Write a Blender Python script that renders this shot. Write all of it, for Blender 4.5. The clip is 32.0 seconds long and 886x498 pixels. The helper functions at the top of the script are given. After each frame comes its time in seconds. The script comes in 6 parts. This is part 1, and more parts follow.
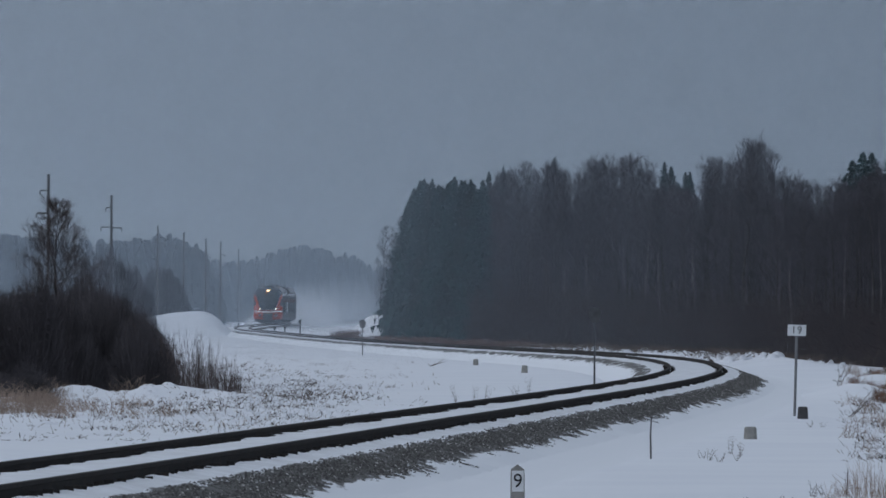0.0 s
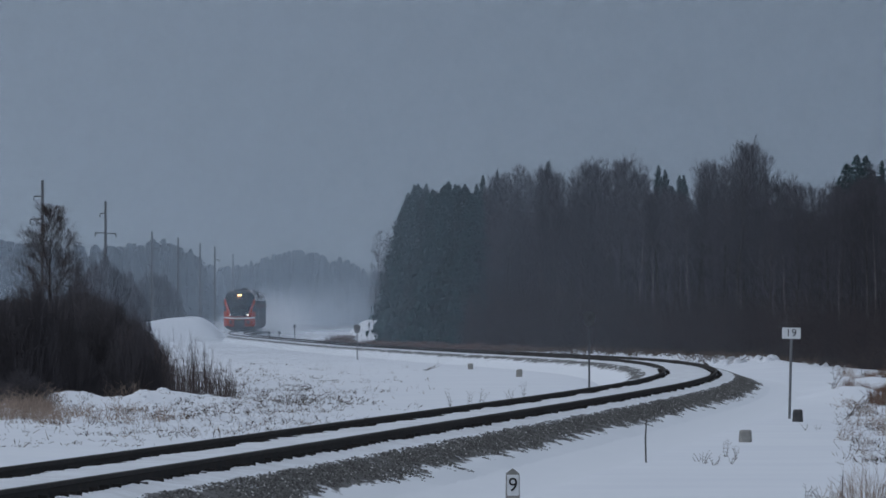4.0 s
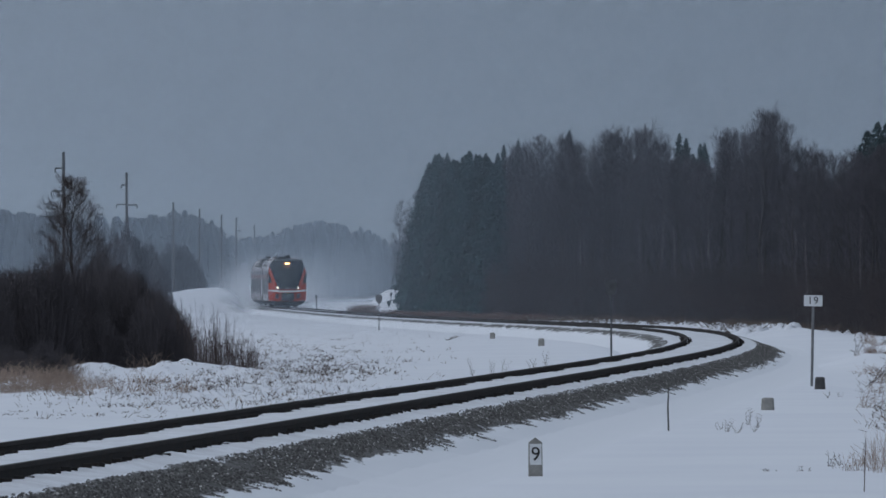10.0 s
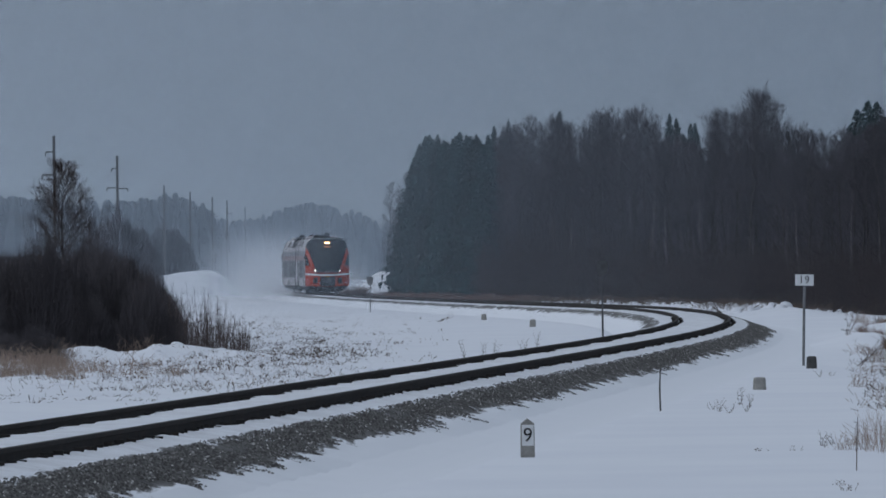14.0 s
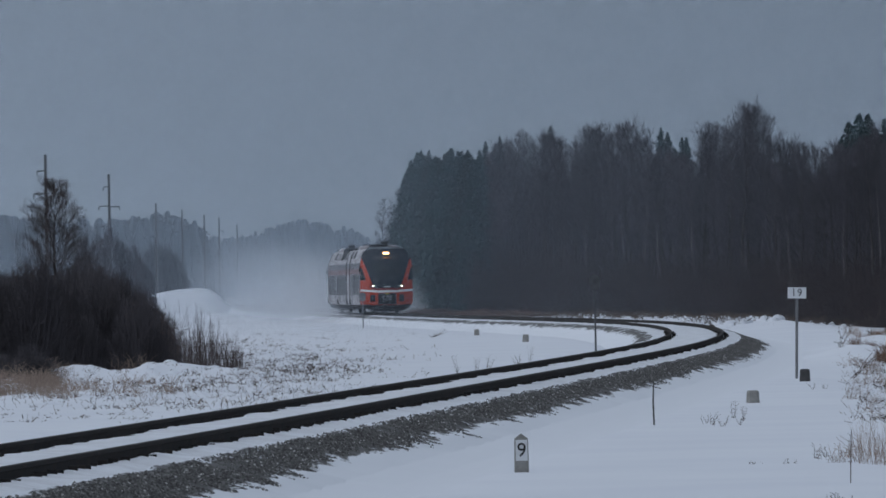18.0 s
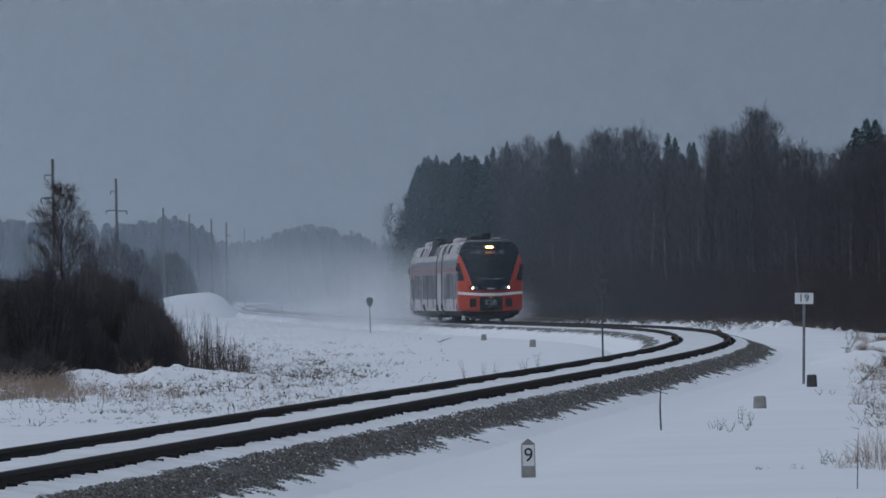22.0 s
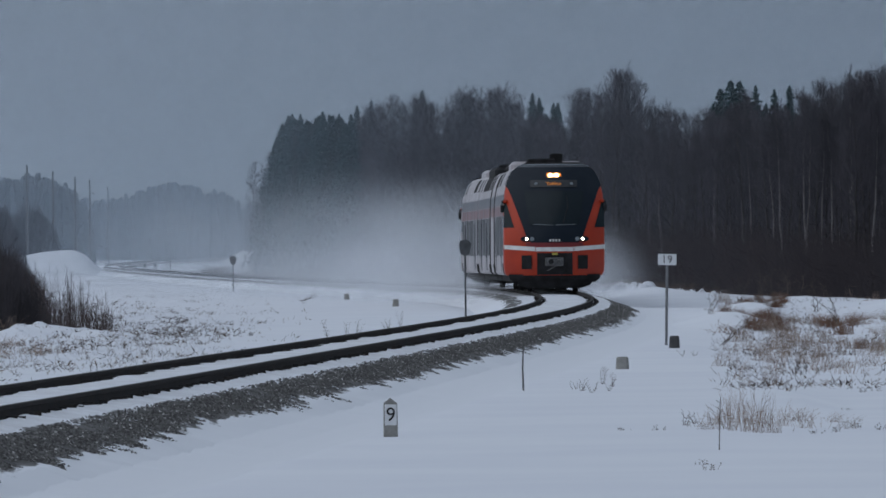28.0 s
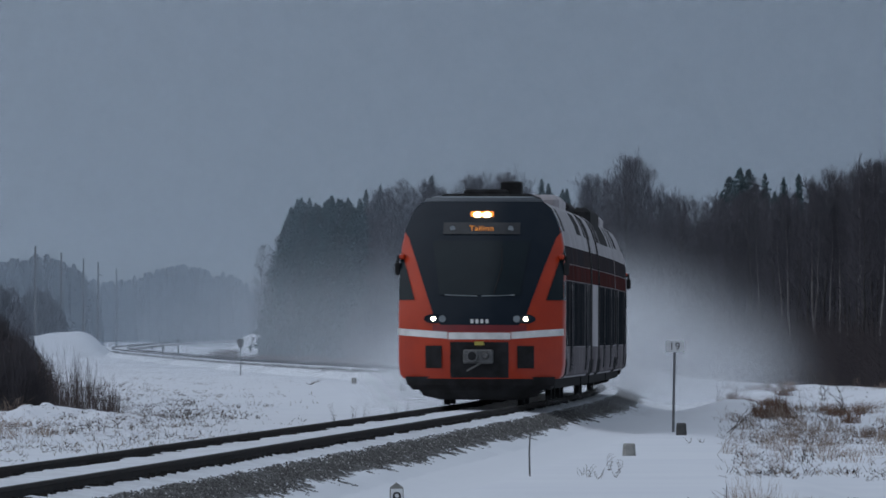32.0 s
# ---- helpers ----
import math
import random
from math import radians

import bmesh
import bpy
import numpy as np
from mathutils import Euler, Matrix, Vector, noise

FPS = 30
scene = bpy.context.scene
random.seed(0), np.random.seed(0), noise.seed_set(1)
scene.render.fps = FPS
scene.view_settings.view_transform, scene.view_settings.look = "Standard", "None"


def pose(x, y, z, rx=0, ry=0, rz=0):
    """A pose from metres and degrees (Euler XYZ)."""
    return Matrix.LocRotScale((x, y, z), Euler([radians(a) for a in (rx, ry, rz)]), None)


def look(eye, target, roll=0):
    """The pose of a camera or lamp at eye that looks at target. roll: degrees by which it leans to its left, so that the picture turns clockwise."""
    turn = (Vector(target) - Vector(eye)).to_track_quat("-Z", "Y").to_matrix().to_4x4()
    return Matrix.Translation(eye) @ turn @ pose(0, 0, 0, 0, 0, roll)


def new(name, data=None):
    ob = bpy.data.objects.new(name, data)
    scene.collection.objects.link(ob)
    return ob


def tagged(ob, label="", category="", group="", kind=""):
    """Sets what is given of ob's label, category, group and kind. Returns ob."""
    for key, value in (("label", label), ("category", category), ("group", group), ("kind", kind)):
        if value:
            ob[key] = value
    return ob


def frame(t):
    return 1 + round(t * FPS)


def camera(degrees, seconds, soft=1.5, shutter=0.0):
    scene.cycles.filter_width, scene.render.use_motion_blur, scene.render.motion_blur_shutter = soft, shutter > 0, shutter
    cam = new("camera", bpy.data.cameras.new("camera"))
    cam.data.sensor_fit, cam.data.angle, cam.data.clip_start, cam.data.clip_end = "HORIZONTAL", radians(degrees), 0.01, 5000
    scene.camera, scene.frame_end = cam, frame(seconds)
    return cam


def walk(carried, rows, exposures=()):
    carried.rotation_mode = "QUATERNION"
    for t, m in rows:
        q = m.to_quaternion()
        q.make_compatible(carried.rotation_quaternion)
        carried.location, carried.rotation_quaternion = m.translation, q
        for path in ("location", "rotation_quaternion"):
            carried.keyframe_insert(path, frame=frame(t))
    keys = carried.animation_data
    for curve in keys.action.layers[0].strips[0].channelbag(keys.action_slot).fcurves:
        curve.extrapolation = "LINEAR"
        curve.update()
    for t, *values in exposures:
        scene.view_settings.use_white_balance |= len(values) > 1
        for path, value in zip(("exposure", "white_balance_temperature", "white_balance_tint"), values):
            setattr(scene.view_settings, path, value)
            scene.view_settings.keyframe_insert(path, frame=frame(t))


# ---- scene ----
# ---- the camera: a long lens on a hand-steered tripod, 1.5 m above the rails ----
EYE = (0.0, 0.0, 1.513)
PATH = [
    (0, 0.0569, 0.3685, 0.199), (0.5, 0.0685, 0.3802, 0.133), (1, 0.1121, 0.3936, 0.196), (1.5, 0.1491, 0.4060, 0.103),
    (2, 0.1591, 0.4159, 0.103), (2.5, 0.1557, 0.4064, -0.047), (3, 0.1038, 0.3967, -0.090), (3.5, 0.0967, 0.3944, -0.019),
    (5.5, 0.0553, 0.3575, -0.142), (6, 0.0001, 0.3326, -0.001), (6.5, -0.0058, 0.3676, -0.084), (7, 0.0065, 0.3939, -0.270),
    (7.5, 0.0115, 0.3699, -0.284), (8, -0.0199, 0.2963, -0.328), (8.5, -0.0399, 0.2075, -0.213), (9, -0.0245, 0.1840, -0.242),
    (9.5, -0.0207, 0.2090, -0.387), (10, -0.0338, 0.2188, -0.363), (10.5, -0.0724, 0.2255, -0.289), (11, -0.1096, 0.1358, -0.301),
    (11.5, -0.1144, 0.0966, -0.299), (12, -0.0943, 0.1298, -0.357), (12.5, -0.0891, 0.1755, -0.309), (13, -0.0573, 0.2129, -0.302),
    (13.5, 0.0019, 0.1985, -0.655), (14, 0.0174, 0.1118, -0.709), (14.5, 0.0214, 0.0824, -0.909), (16.5, 0.1490, 0.2038, -1.227),
    (17, 0.1111, 0.2644, -1.061), (17.5, 0.0809, 0.2438, -1.081), (18, 0.0635, 0.2015, -1.169), (18.5, 0.0591, 0.1809, -1.045),
    (19, 0.0508, 0.1943, -0.909), (19.5, 0.0486, 0.2014, -1.033), (20, 0.0459, 0.2098, -1.003), (20.5, 0.0160, 0.2399, -1.102),
    (21, -0.0114, 0.2567, -1.136), (21.5, -0.0203, 0.2568, -1.228), (22, 0.0226, 0.2308, -1.074), (22.5, 0.0607, 0.2047, -0.731),
    (23, 0.0915, 0.2279, -0.515), (23.5, 0.1523, 0.2155, -0.573), (24, 0.2316, 0.1926, -0.533), (24.5, 0.3111, 0.2109, -0.472),
    (25, 0.3896, 0.2485, -0.683), (25.5, 0.4582, 0.2523, -0.799), (27.5, 0.7543, 0.1037, -1.032), (28, 0.8055, -0.0156, -0.725),
    (28.5, 0.8747, 0.0586, -0.442), (29, 0.9373, 0.3455, -0.467), (29.5, 0.9886, 0.4454, -0.469), (30, 0.9949, 0.4760, -0.343),
    (30.5, 0.9737, 0.4795, -0.232), (31, 0.8799, 0.4708, -0.311), (31.5, 0.7812, 0.4640, -0.241), (32, 0.7623, 0.4736, -0.178),
]


def aim(yaw, pitch, roll):
    a, b = radians(yaw), radians(pitch)
    way = Vector((math.sin(a) * math.cos(b), math.cos(a) * math.cos(b), math.sin(b)))
    return look(EYE, Vector(EYE) + way * 100, roll)


cam = camera(5.1, 32.0, soft=1.6, shutter=0.5)
walk(cam, [(t, aim(a, b, r)) for t, a, b, r in PATH])
scene.cycles.transparent_max_bounces = 48

# ---- light: a dull winter sky, brighter overhead than at the horizon ----
world = bpy.data.worlds.new("winter_sky")
scene.world = world
world.use_nodes = True
wn, wl = world.node_tree.nodes, world.node_tree.links
wn.clear()
SUN_TURN, SUN_RISE = radians(262), radians(35)
sky = wn.new("ShaderNodeTexSky")
sky.sky_type, sky.sun_disc = "NISHITA", False
sky.sun_elevation, sky.sun_rotation = SUN_RISE, SUN_TURN
sky.dust_density, sky.air_density = 4.0, 1.5
coord = wn.new("ShaderNodeTexCoord")
split = wn.new("ShaderNodeSeparateXYZ")
wl.new(coord.outputs["Generated"], split.inputs[0])
ramp = wn.new("ShaderNodeValToRGB")
ramp.color_ramp.elements[0].position, ramp.color_ramp.elements[0].color = 0.0, (0.196, 0.240, 0.290, 1)
ramp.color_ramp.elements[1].position, ramp.color_ramp.elements[1].color = 1.0, (0.43, 0.51, 0.64, 1)
mid = ramp.color_ramp.elements.new(0.03)
mid.color = (0.154, 0.185, 0.221, 1)
mid2 = ramp.color_ramp.elements.new(0.12)
mid2.color = (0.24, 0.295, 0.37, 1)
wl.new(split.outputs["Z"], ramp.inputs["Fac"])
clouds = wn.new("ShaderNodeTexNoise")
clouds.inputs["Scale"].default_value, clouds.inputs["Detail"].default_value = 9.0, 3.0
wl.new(coord.outputs["Generated"], clouds.inputs["Vector"])
cl = wn.new("ShaderNodeMapRange")
cl.inputs["From Min"].default_value, cl.inputs["From Max"].default_value = 0.3, 0.7
cl.inputs["To Min"].default_value, cl.inputs["To Max"].default_value = 0.9, 1.08
wl.new(clouds.outputs["Fac"], cl.inputs["Value"])
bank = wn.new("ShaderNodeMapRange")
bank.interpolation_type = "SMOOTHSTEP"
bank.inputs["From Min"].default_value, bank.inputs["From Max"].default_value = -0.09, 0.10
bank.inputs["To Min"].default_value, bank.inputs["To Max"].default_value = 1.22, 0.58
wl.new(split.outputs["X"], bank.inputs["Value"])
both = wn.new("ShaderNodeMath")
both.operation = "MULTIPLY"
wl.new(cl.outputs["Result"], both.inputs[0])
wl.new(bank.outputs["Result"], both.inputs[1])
mul = wn.new("ShaderNodeVectorMath")
mul.operation = "SCALE"
wl.new(ramp.outputs["Color"], mul.inputs[0])
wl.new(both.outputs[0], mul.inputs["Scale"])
bg_cloud, bg_sky, addw, outw = (wn.new("ShaderNodeBackground"), wn.new("ShaderNodeBackground"),
                                wn.new("ShaderNodeAddShader"), wn.new("ShaderNodeOutputWorld"))
wl.new(mul.outputs[0], bg_cloud.inputs["Color"])
wl.new(sky.outputs["Color"], bg_sky.inputs["Color"])
bg_cloud.inputs["Strength"].default_value, bg_sky.inputs["Strength"].default_value = 1.0, 0.004
wl.new(bg_cloud.outputs[0], addw.inputs[0])
wl.new(bg_sky.outputs[0], addw.inputs[1])
wl.new(addw.outputs[0], outw.inputs["Surface"])

sun = new("sun", bpy.data.lights.new("sun", "SUN"))
sun.data.energy, sun.data.angle, sun.data.color = 0.5, radians(120), (1.0, 0.96, 0.92)
sun.matrix_world = look((math.sin(SUN_TURN) * 50, math.cos(SUN_TURN) * 50, 36), (0, 0, 0))

# ---- mesh helpers ----
class Mesh:
    """Collects vertices and faces of one mesh."""

    def __init__(self):
        self.v, self.f, self.m = [], [], []

    def add(self, verts, faces, mat=0):
        n = len(self.v)
        self.v += [tuple(p) for p in verts]
        self.f += [tuple(n + i for i in q) for q in faces]
        self.m += [mat] * len(faces)

    def box(self, a, b, mat=0, inset=0.0):
        (x0, y0, z0), (x1, y1, z1) = a, b
        i = inset
        if not i:
            vs = [(x, y, z) for z in (z0, z1) for x, y in ((x0, y0), (x1, y0), (x1, y1), (x0, y1))]
            self.add(vs, [(3, 2, 1, 0), (4, 5, 6, 7), (0, 1, 5, 4), (1, 2, 6, 5), (2, 3, 7, 6), (3, 0, 4, 7)], mat)
            return
        rings = [(z0, i), (z0 + i, 0), (z1 - i, 0), (z1, i)]
        vs = []
        for z, s in rings:
            vs += [(x0 + s + i, y0 + s, z), (x1 - s - i, y0 + s, z), (x1 - s, y0 + s + i, z), (x1 - s, y1 - s - i, z),
                   (x1 - s - i, y1 - s, z), (x0 + s + i, y1 - s, z), (x0 + s, y1 - s - i, z), (x0 + s, y0 + s + i, z)]
        fs = [tuple(reversed(range(8))), tuple(range(24, 32))]
        for r in range(3):
            fs += [(8 * r + k, 8 * r + (k + 1) % 8, 8 * r + 8 + (k + 1) % 8, 8 * r + 8 + k) for k in range(8)]
        self.add(vs, fs, mat)

    def tube(self, p, q, r0, r1, n=6, mat=0, caps=True):
        p, q = Vector(p), Vector(q)
        d = (q - p).normalized()
        a = d.orthogonal().normalized()
        b = d.cross(a)
        vs = []
        for c, r in ((p, r0), (q, r1)):
            vs += [c + (a * math.cos(k * math.tau / n) + b * math.sin(k * math.tau / n)) * r for k in range(n)]
        fs = [(k, (k + 1) % n, n + (k + 1) % n, n + k) for k in range(n)]
        if caps:
            fs += [tuple(reversed(range(n))), tuple(range(n, 2 * n))]
        self.add(vs, fs, mat)

    def grid(self, rows, mat=0, close=False):
        """rows: lists of points, all of one length."""
        n = len(rows[0])
        fs = []
        for r in range(len(rows) - 1):
            for c in range(n if close else n - 1):
                d = (c + 1) % n
                fs.append((r * n + c, r * n + d, (r + 1) * n + d, (r + 1) * n + c))
        self.add([p for row in rows for p in row], fs, mat)

    def data(self, name, mats, smooth=False):
        me = bpy.data.meshes.new(name)
        me.from_pydata(self.v, [], self.f)
        for m in mats if isinstance(mats, (list, tuple)) else [mats]:
            me.materials.append(m)
        if any(self.m):
            me.polygons.foreach_set("material_index", self.m)
        if smooth:
            me.polygons.foreach_set("use_smooth", [True] * len(me.polygons))
        me.update()
        return me


def thing(name, label, category, group="", kind="", at=None):
    ob = tagged(new(name), label, category, group, kind)
    if at is not None:
        ob.matrix_world = at
    return ob


def part(name, mesh, mats, parent=None, label="", smooth=False, at=None):
    me = mesh if isinstance(mesh, bpy.types.Mesh) else mesh.data(name, mats, smooth)
    ob = new(name, me)
    ob.parent = parent
    if label:
        ob["label"] = label
    if at is not None:
        ob.matrix_basis = at
    return ob


# ---- materials ----
def material(name, base, rough=0.6, metal=0.0, second=None, scale=4.0, fine=40.0, bump=0.0, emit=0.0, rand=0.0, spec=0.5, coat=0.0, thr=(0.35, 0.65), grain=(0.86, 1.12)):
    """A surface with stains at one scale and grain at a finer one."""
    ma = bpy.data.materials.new(name)
    ma.use_nodes = True
    nt, ln = ma.node_tree.nodes, ma.node_tree.links
    sh = nt["Principled BSDF"]
    sh.inputs["Roughness"].default_value, sh.inputs["Metallic"].default_value = rough, metal
    sh.inputs["Specular IOR Level"].default_value, sh.inputs["Coat Weight"].default_value = spec, coat
    sh.inputs["Base Color"].default_value = (*base, 1)
    if emit:
        sh.inputs["Emission Color"].default_value, sh.inputs["Emission Strength"].default_value = (*base, 1), emit
        return ma
    tc = nt.new("ShaderNodeTexCoord")
    big, small = nt.new("ShaderNodeTexNoise"), nt.new("ShaderNodeTexNoise")
    for tx, sc, det in ((big, scale, 4.0), (small, fine, 3.0)):
        tx.inputs["Scale"].default_value, tx.inputs["Detail"].default_value = sc, det
        ln.new(tc.outputs["Object"], tx.inputs["Vector"])
    ramp = nt.new("ShaderNodeMapRange")
    ramp.inputs["From Min"].default_value, ramp.inputs["From Max"].default_value = thr
    ln.new(big.outputs["Fac"], ramp.inputs["Value"])
    mix = nt.new("ShaderNodeMix")
    mix.data_type = "RGBA"
    mix.inputs["A"].default_value = (*base, 1)
    mix.inputs["B"].default_value = (*(second or [c * 0.75 for c in base]), 1)
    ln.new(ramp.outputs["Result"], mix.inputs["Factor"])
    hue = nt.new("ShaderNodeHueSaturation")
    ln.new(mix.outputs["Result"], hue.inputs["Color"])
    val = nt.new("ShaderNodeMapRange")
    val.inputs["To Min"].default_value, val.inputs["To Max"].default_value = grain
    ln.new(small.outputs["Fac"], val.inputs["Value"])
    if rand:
        info = nt.new("ShaderNodeObjectInfo")
        r = nt.new("ShaderNodeMapRange")
        r.inputs["To Min"].default_value, r.inputs["To Max"].default_value = 1 - rand, 1 + rand
        ln.new(info.outputs["Random"], r.inputs["Value"])
        m2 = nt.new("ShaderNodeMath")
        m2.operation = "MULTIPLY"
        ln.new(r.outputs["Result"], m2.inputs[0])
        ln.new(val.outputs["Result"], m2.inputs[1])
        ln.new(m2.outputs[0], hue.inputs["Value"])
    else:
        ln.new(val.outputs["Result"], hue.inputs["Value"])
    ln.new(hue.outputs["Color"], sh.inputs["Base Color"])
    if bump:
        bp = nt.new("ShaderNodeBump")
        bp.inputs["Strength"].default_value, bp.inputs["Distance"].default_value = 0.6, bump
        ln.new(small.outputs["Fac"], bp.inputs["Height"])
        ln.new(bp.outputs["Normal"], sh.inputs["Normal"])
    return ma


def airy(name, colour, alpha, radial=True, noise_scale=1.2, noise_min=0.35):
    """Sheets of snow dust or painted haze: thin, lit through; radial ones die out from the middle."""
    ma = bpy.data.materials.new(name)
    ma.use_nodes = True
    nt, ln = ma.node_tree.nodes, ma.node_tree.links
    nt.clear()
    out, mix = nt.new("ShaderNodeOutputMaterial"), nt.new("ShaderNodeMixShader")
    clear, di, tr, half = (nt.new("ShaderNodeBsdfTransparent"), nt.new("ShaderNodeBsdfDiffuse"),
                           nt.new("ShaderNodeBsdfTranslucent"), nt.new("ShaderNodeMixShader"))
    for n in (di, tr):
        n.inputs["Color"].default_value = (*colour, 1)
    half.inputs[0].default_value = 0.5
    ln.new(di.outputs[0], half.inputs[1])
    ln.new(tr.outputs[0], half.inputs[2])
    ln.new(clear.outputs[0], mix.inputs[1])
    ln.new(half.outputs[0], mix.inputs[2])
    ln.new(mix.outputs[0], out.inputs["Surface"])
    tc = nt.new("ShaderNodeTexCoord")
    if radial:
        ln_ = nt.new("ShaderNodeVectorMath")
        ln_.operation = "LENGTH"
        at = nt.new("ShaderNodeAttribute")
        at.attribute_name = "ball"
        ln.new(at.outputs["Vector"], ln_.inputs[0])
        fall = nt.new("ShaderNodeMapRange")
        fall.interpolation_type = "SMOOTHERSTEP"
        fall.inputs["From Min"].default_value, fall.inputs["From Max"].default_value = 1.0, 0.0
        fall.inputs["To Max"].default_value = alpha
        ln.new(ln_.outputs["Value"], fall.inputs["Value"])
        nz = nt.new("ShaderNodeTexNoise")
        nz.inputs["Scale"].default_value, nz.inputs["Detail"].default_value = noise_scale, 1.5
        info = nt.new("ShaderNodeObjectInfo")
        off = nt.new("ShaderNodeVectorMath")
        off.operation = "SCALE"
        off.inputs[0].default_value = (37, 17, 53)
        ln.new(info.outputs["Random"], off.inputs["Scale"])
        plus = nt.new("ShaderNodeVectorMath")
        ln.new(tc.outputs["Object"], plus.inputs[0])
        ln.new(off.outputs[0], plus.inputs[1])
        ln.new(plus.outputs[0], nz.inputs["Vector"])
        nr = nt.new("ShaderNodeMapRange")
        nr.interpolation_type = "SMOOTHSTEP"
        nr.inputs["From Min"].default_value, nr.inputs["From Max"].default_value = 0.15, 0.85
        nr.inputs["To Min"].default_value = noise_min
        ln.new(nz.outputs["Fac"], nr.inputs["Value"])
        mu = nt.new("ShaderNodeMath")
        mu.operation = "MULTIPLY"
        ln.new(fall.outputs["Result"], mu.inputs[0])
        ln.new(nr.outputs["Result"], mu.inputs[1])
        ln.new(mu.outputs[0], mix.inputs[0])
    else:
        mix.inputs[0].default_value = alpha
    return ma


SNOW = material("snow", (0.80, 0.82, 0.86), 0.8, second=(0.76, 0.78, 0.83), scale=0.25, fine=3.0, bump=0.0001, spec=0.15, grain=(0.996, 1.004))
SNOW_BED = material("track_snow", (0.78, 0.80, 0.84), 0.75, second=(0.66, 0.67, 0.70), scale=1.5, fine=14.0, bump=0.015)
STONE = material("ballast_stone", (0.10, 0.098, 0.097), 0.95, second=(0.20, 0.20, 0.205), scale=9.0, fine=30.0, bump=0.02, thr=(0.45, 0.7), spec=0.2)
_n, _l = STONE.node_tree.nodes, STONE.node_tree.links
_geo, _rmp = _n.new("ShaderNodeNewGeometry"), _n.new("ShaderNodeValToRGB")
_rmp.color_ramp.interpolation = "CONSTANT"
for _p, _c in ((0.25, 0.115), (0.5, 0.15), (0.74, 0.20), (0.91, 0.28), (0.97, 0.60)):
    _rmp.color_ramp.elements.new(_p).color = (_c, _c * 0.975, _c * 0.945, 1)
_rmp.color_ramp.elements[0].color = (0.075, 0.072, 0.07, 1)
_rmp.color_ramp.elements[-1].color = (0.78, 0.80, 0.84, 1)
_l.new(_geo.outputs["Random Per Island"], _rmp.inputs["Fac"])
_l.new(_rmp.outputs["Color"], _n["Principled BSDF"].inputs["Base Color"])
RAIL = material("rail_steel", (0.032, 0.031, 0.031), 0.85, 0.0, second=(0.046, 0.039, 0.035), scale=3.0, fine=60.0, spec=0.12)
DULL_STEEL = material("dull_grey_steel", (0.11, 0.114, 0.122), 0.7, second=(0.075, 0.077, 0.08), scale=5.0, spec=0.2)
DARK_STONE = material("dark_stone", (0.085, 0.083, 0.082), 0.9, second=(0.05, 0.05, 0.05), scale=8.0, bump=0.004)
DARK_WOOD = material("weathered_wood", (0.11, 0.105, 0.105), 0.85, scale=5.0)
CONCRETE = material("concrete", (0.34, 0.33, 0.31), 0.9, second=(0.24, 0.235, 0.22), scale=8.0, fine=60.0, bump=0.004, rand=0.1)
WHITE = material("white_enamel", (0.78, 0.79, 0.80), 0.35, second=(0.70, 0.71, 0.72), scale=10.0)
BLACK_INK = material("black_paint", (0.012, 0.012, 0.013), 0.5, scale=10.0)
GALV = material("galvanised_steel", (0.22, 0.225, 0.235), 0.55, 0.3, second=(0.15, 0.15, 0.155), scale=6.0, fine=50.0)
BARK = material("grey_bark", (0.085, 0.078, 0.078), 0.95, second=(0.05, 0.045, 0.045), scale=3.0, rand=0.25, spec=0.2)
BIRCH = material("birch_bark", (0.21, 0.20, 0.20), 0.85, second=(0.09, 0.08, 0.078), scale=5.0, fine=20.0, rand=0.25)
TWIG = material("bare_twigs", (0.094, 0.088, 0.099), 0.95, second=(0.068, 0.065, 0.075), scale=0.7, rand=0.25, spec=0.2)
TWIG_RED = material("reddish_scrub", (0.060, 0.050, 0.052), 0.95, second=(0.044, 0.040, 0.044), scale=0.5, rand=0.2, spec=0.2)
NEEDLE = material("spruce_needles", (0.046, 0.082, 0.084), 0.9, second=(0.03, 0.055, 0.057), scale=1.5, fine=8.0, rand=0.25, spec=0.2)
FROST = material("snowy_needles", (0.30, 0.35, 0.36), 0.85, second=(0.08, 0.11, 0.11), scale=2.0, fine=8.0)
STRAW = material("dry_grass", (0.34, 0.26, 0.205), 0.9, second=(0.24, 0.175, 0.14), scale=2.0, rand=0.25)
RUST_GRASS = material("rusty_grass", (0.20, 0.105, 0.066), 0.9, second=(0.13, 0.075, 0.05), scale=2.0, rand=0.2)
WEED = material("dead_stalks", (0.06, 0.048, 0.044), 0.9, second=(0.15, 0.115, 0.09), scale=3.0, rand=0.25)
WILLOW = material("willow_shoots", (0.118, 0.092, 0.086), 0.9, second=(0.07, 0.056, 0.055), scale=2.0, rand=0.25, spec=0.2)
BUSH_TWIG = material("dark_bush_twigs", (0.092, 0.084, 0.090), 0.95, second=(0.066, 0.061, 0.066), scale=0.9, rand=0.25, spec=0.15)
BRUSH = material("reddish_brush", (0.18, 0.122, 0.108), 0.95, second=(0.11, 0.078, 0.072), scale=0.5, rand=0.25, spec=0.2)
FAR_WOOD = material("far_woods", (0.05, 0.06, 0.068), 0.95, second=(0.034, 0.042, 0.046), scale=0.05, fine=0.5, spec=0.1)

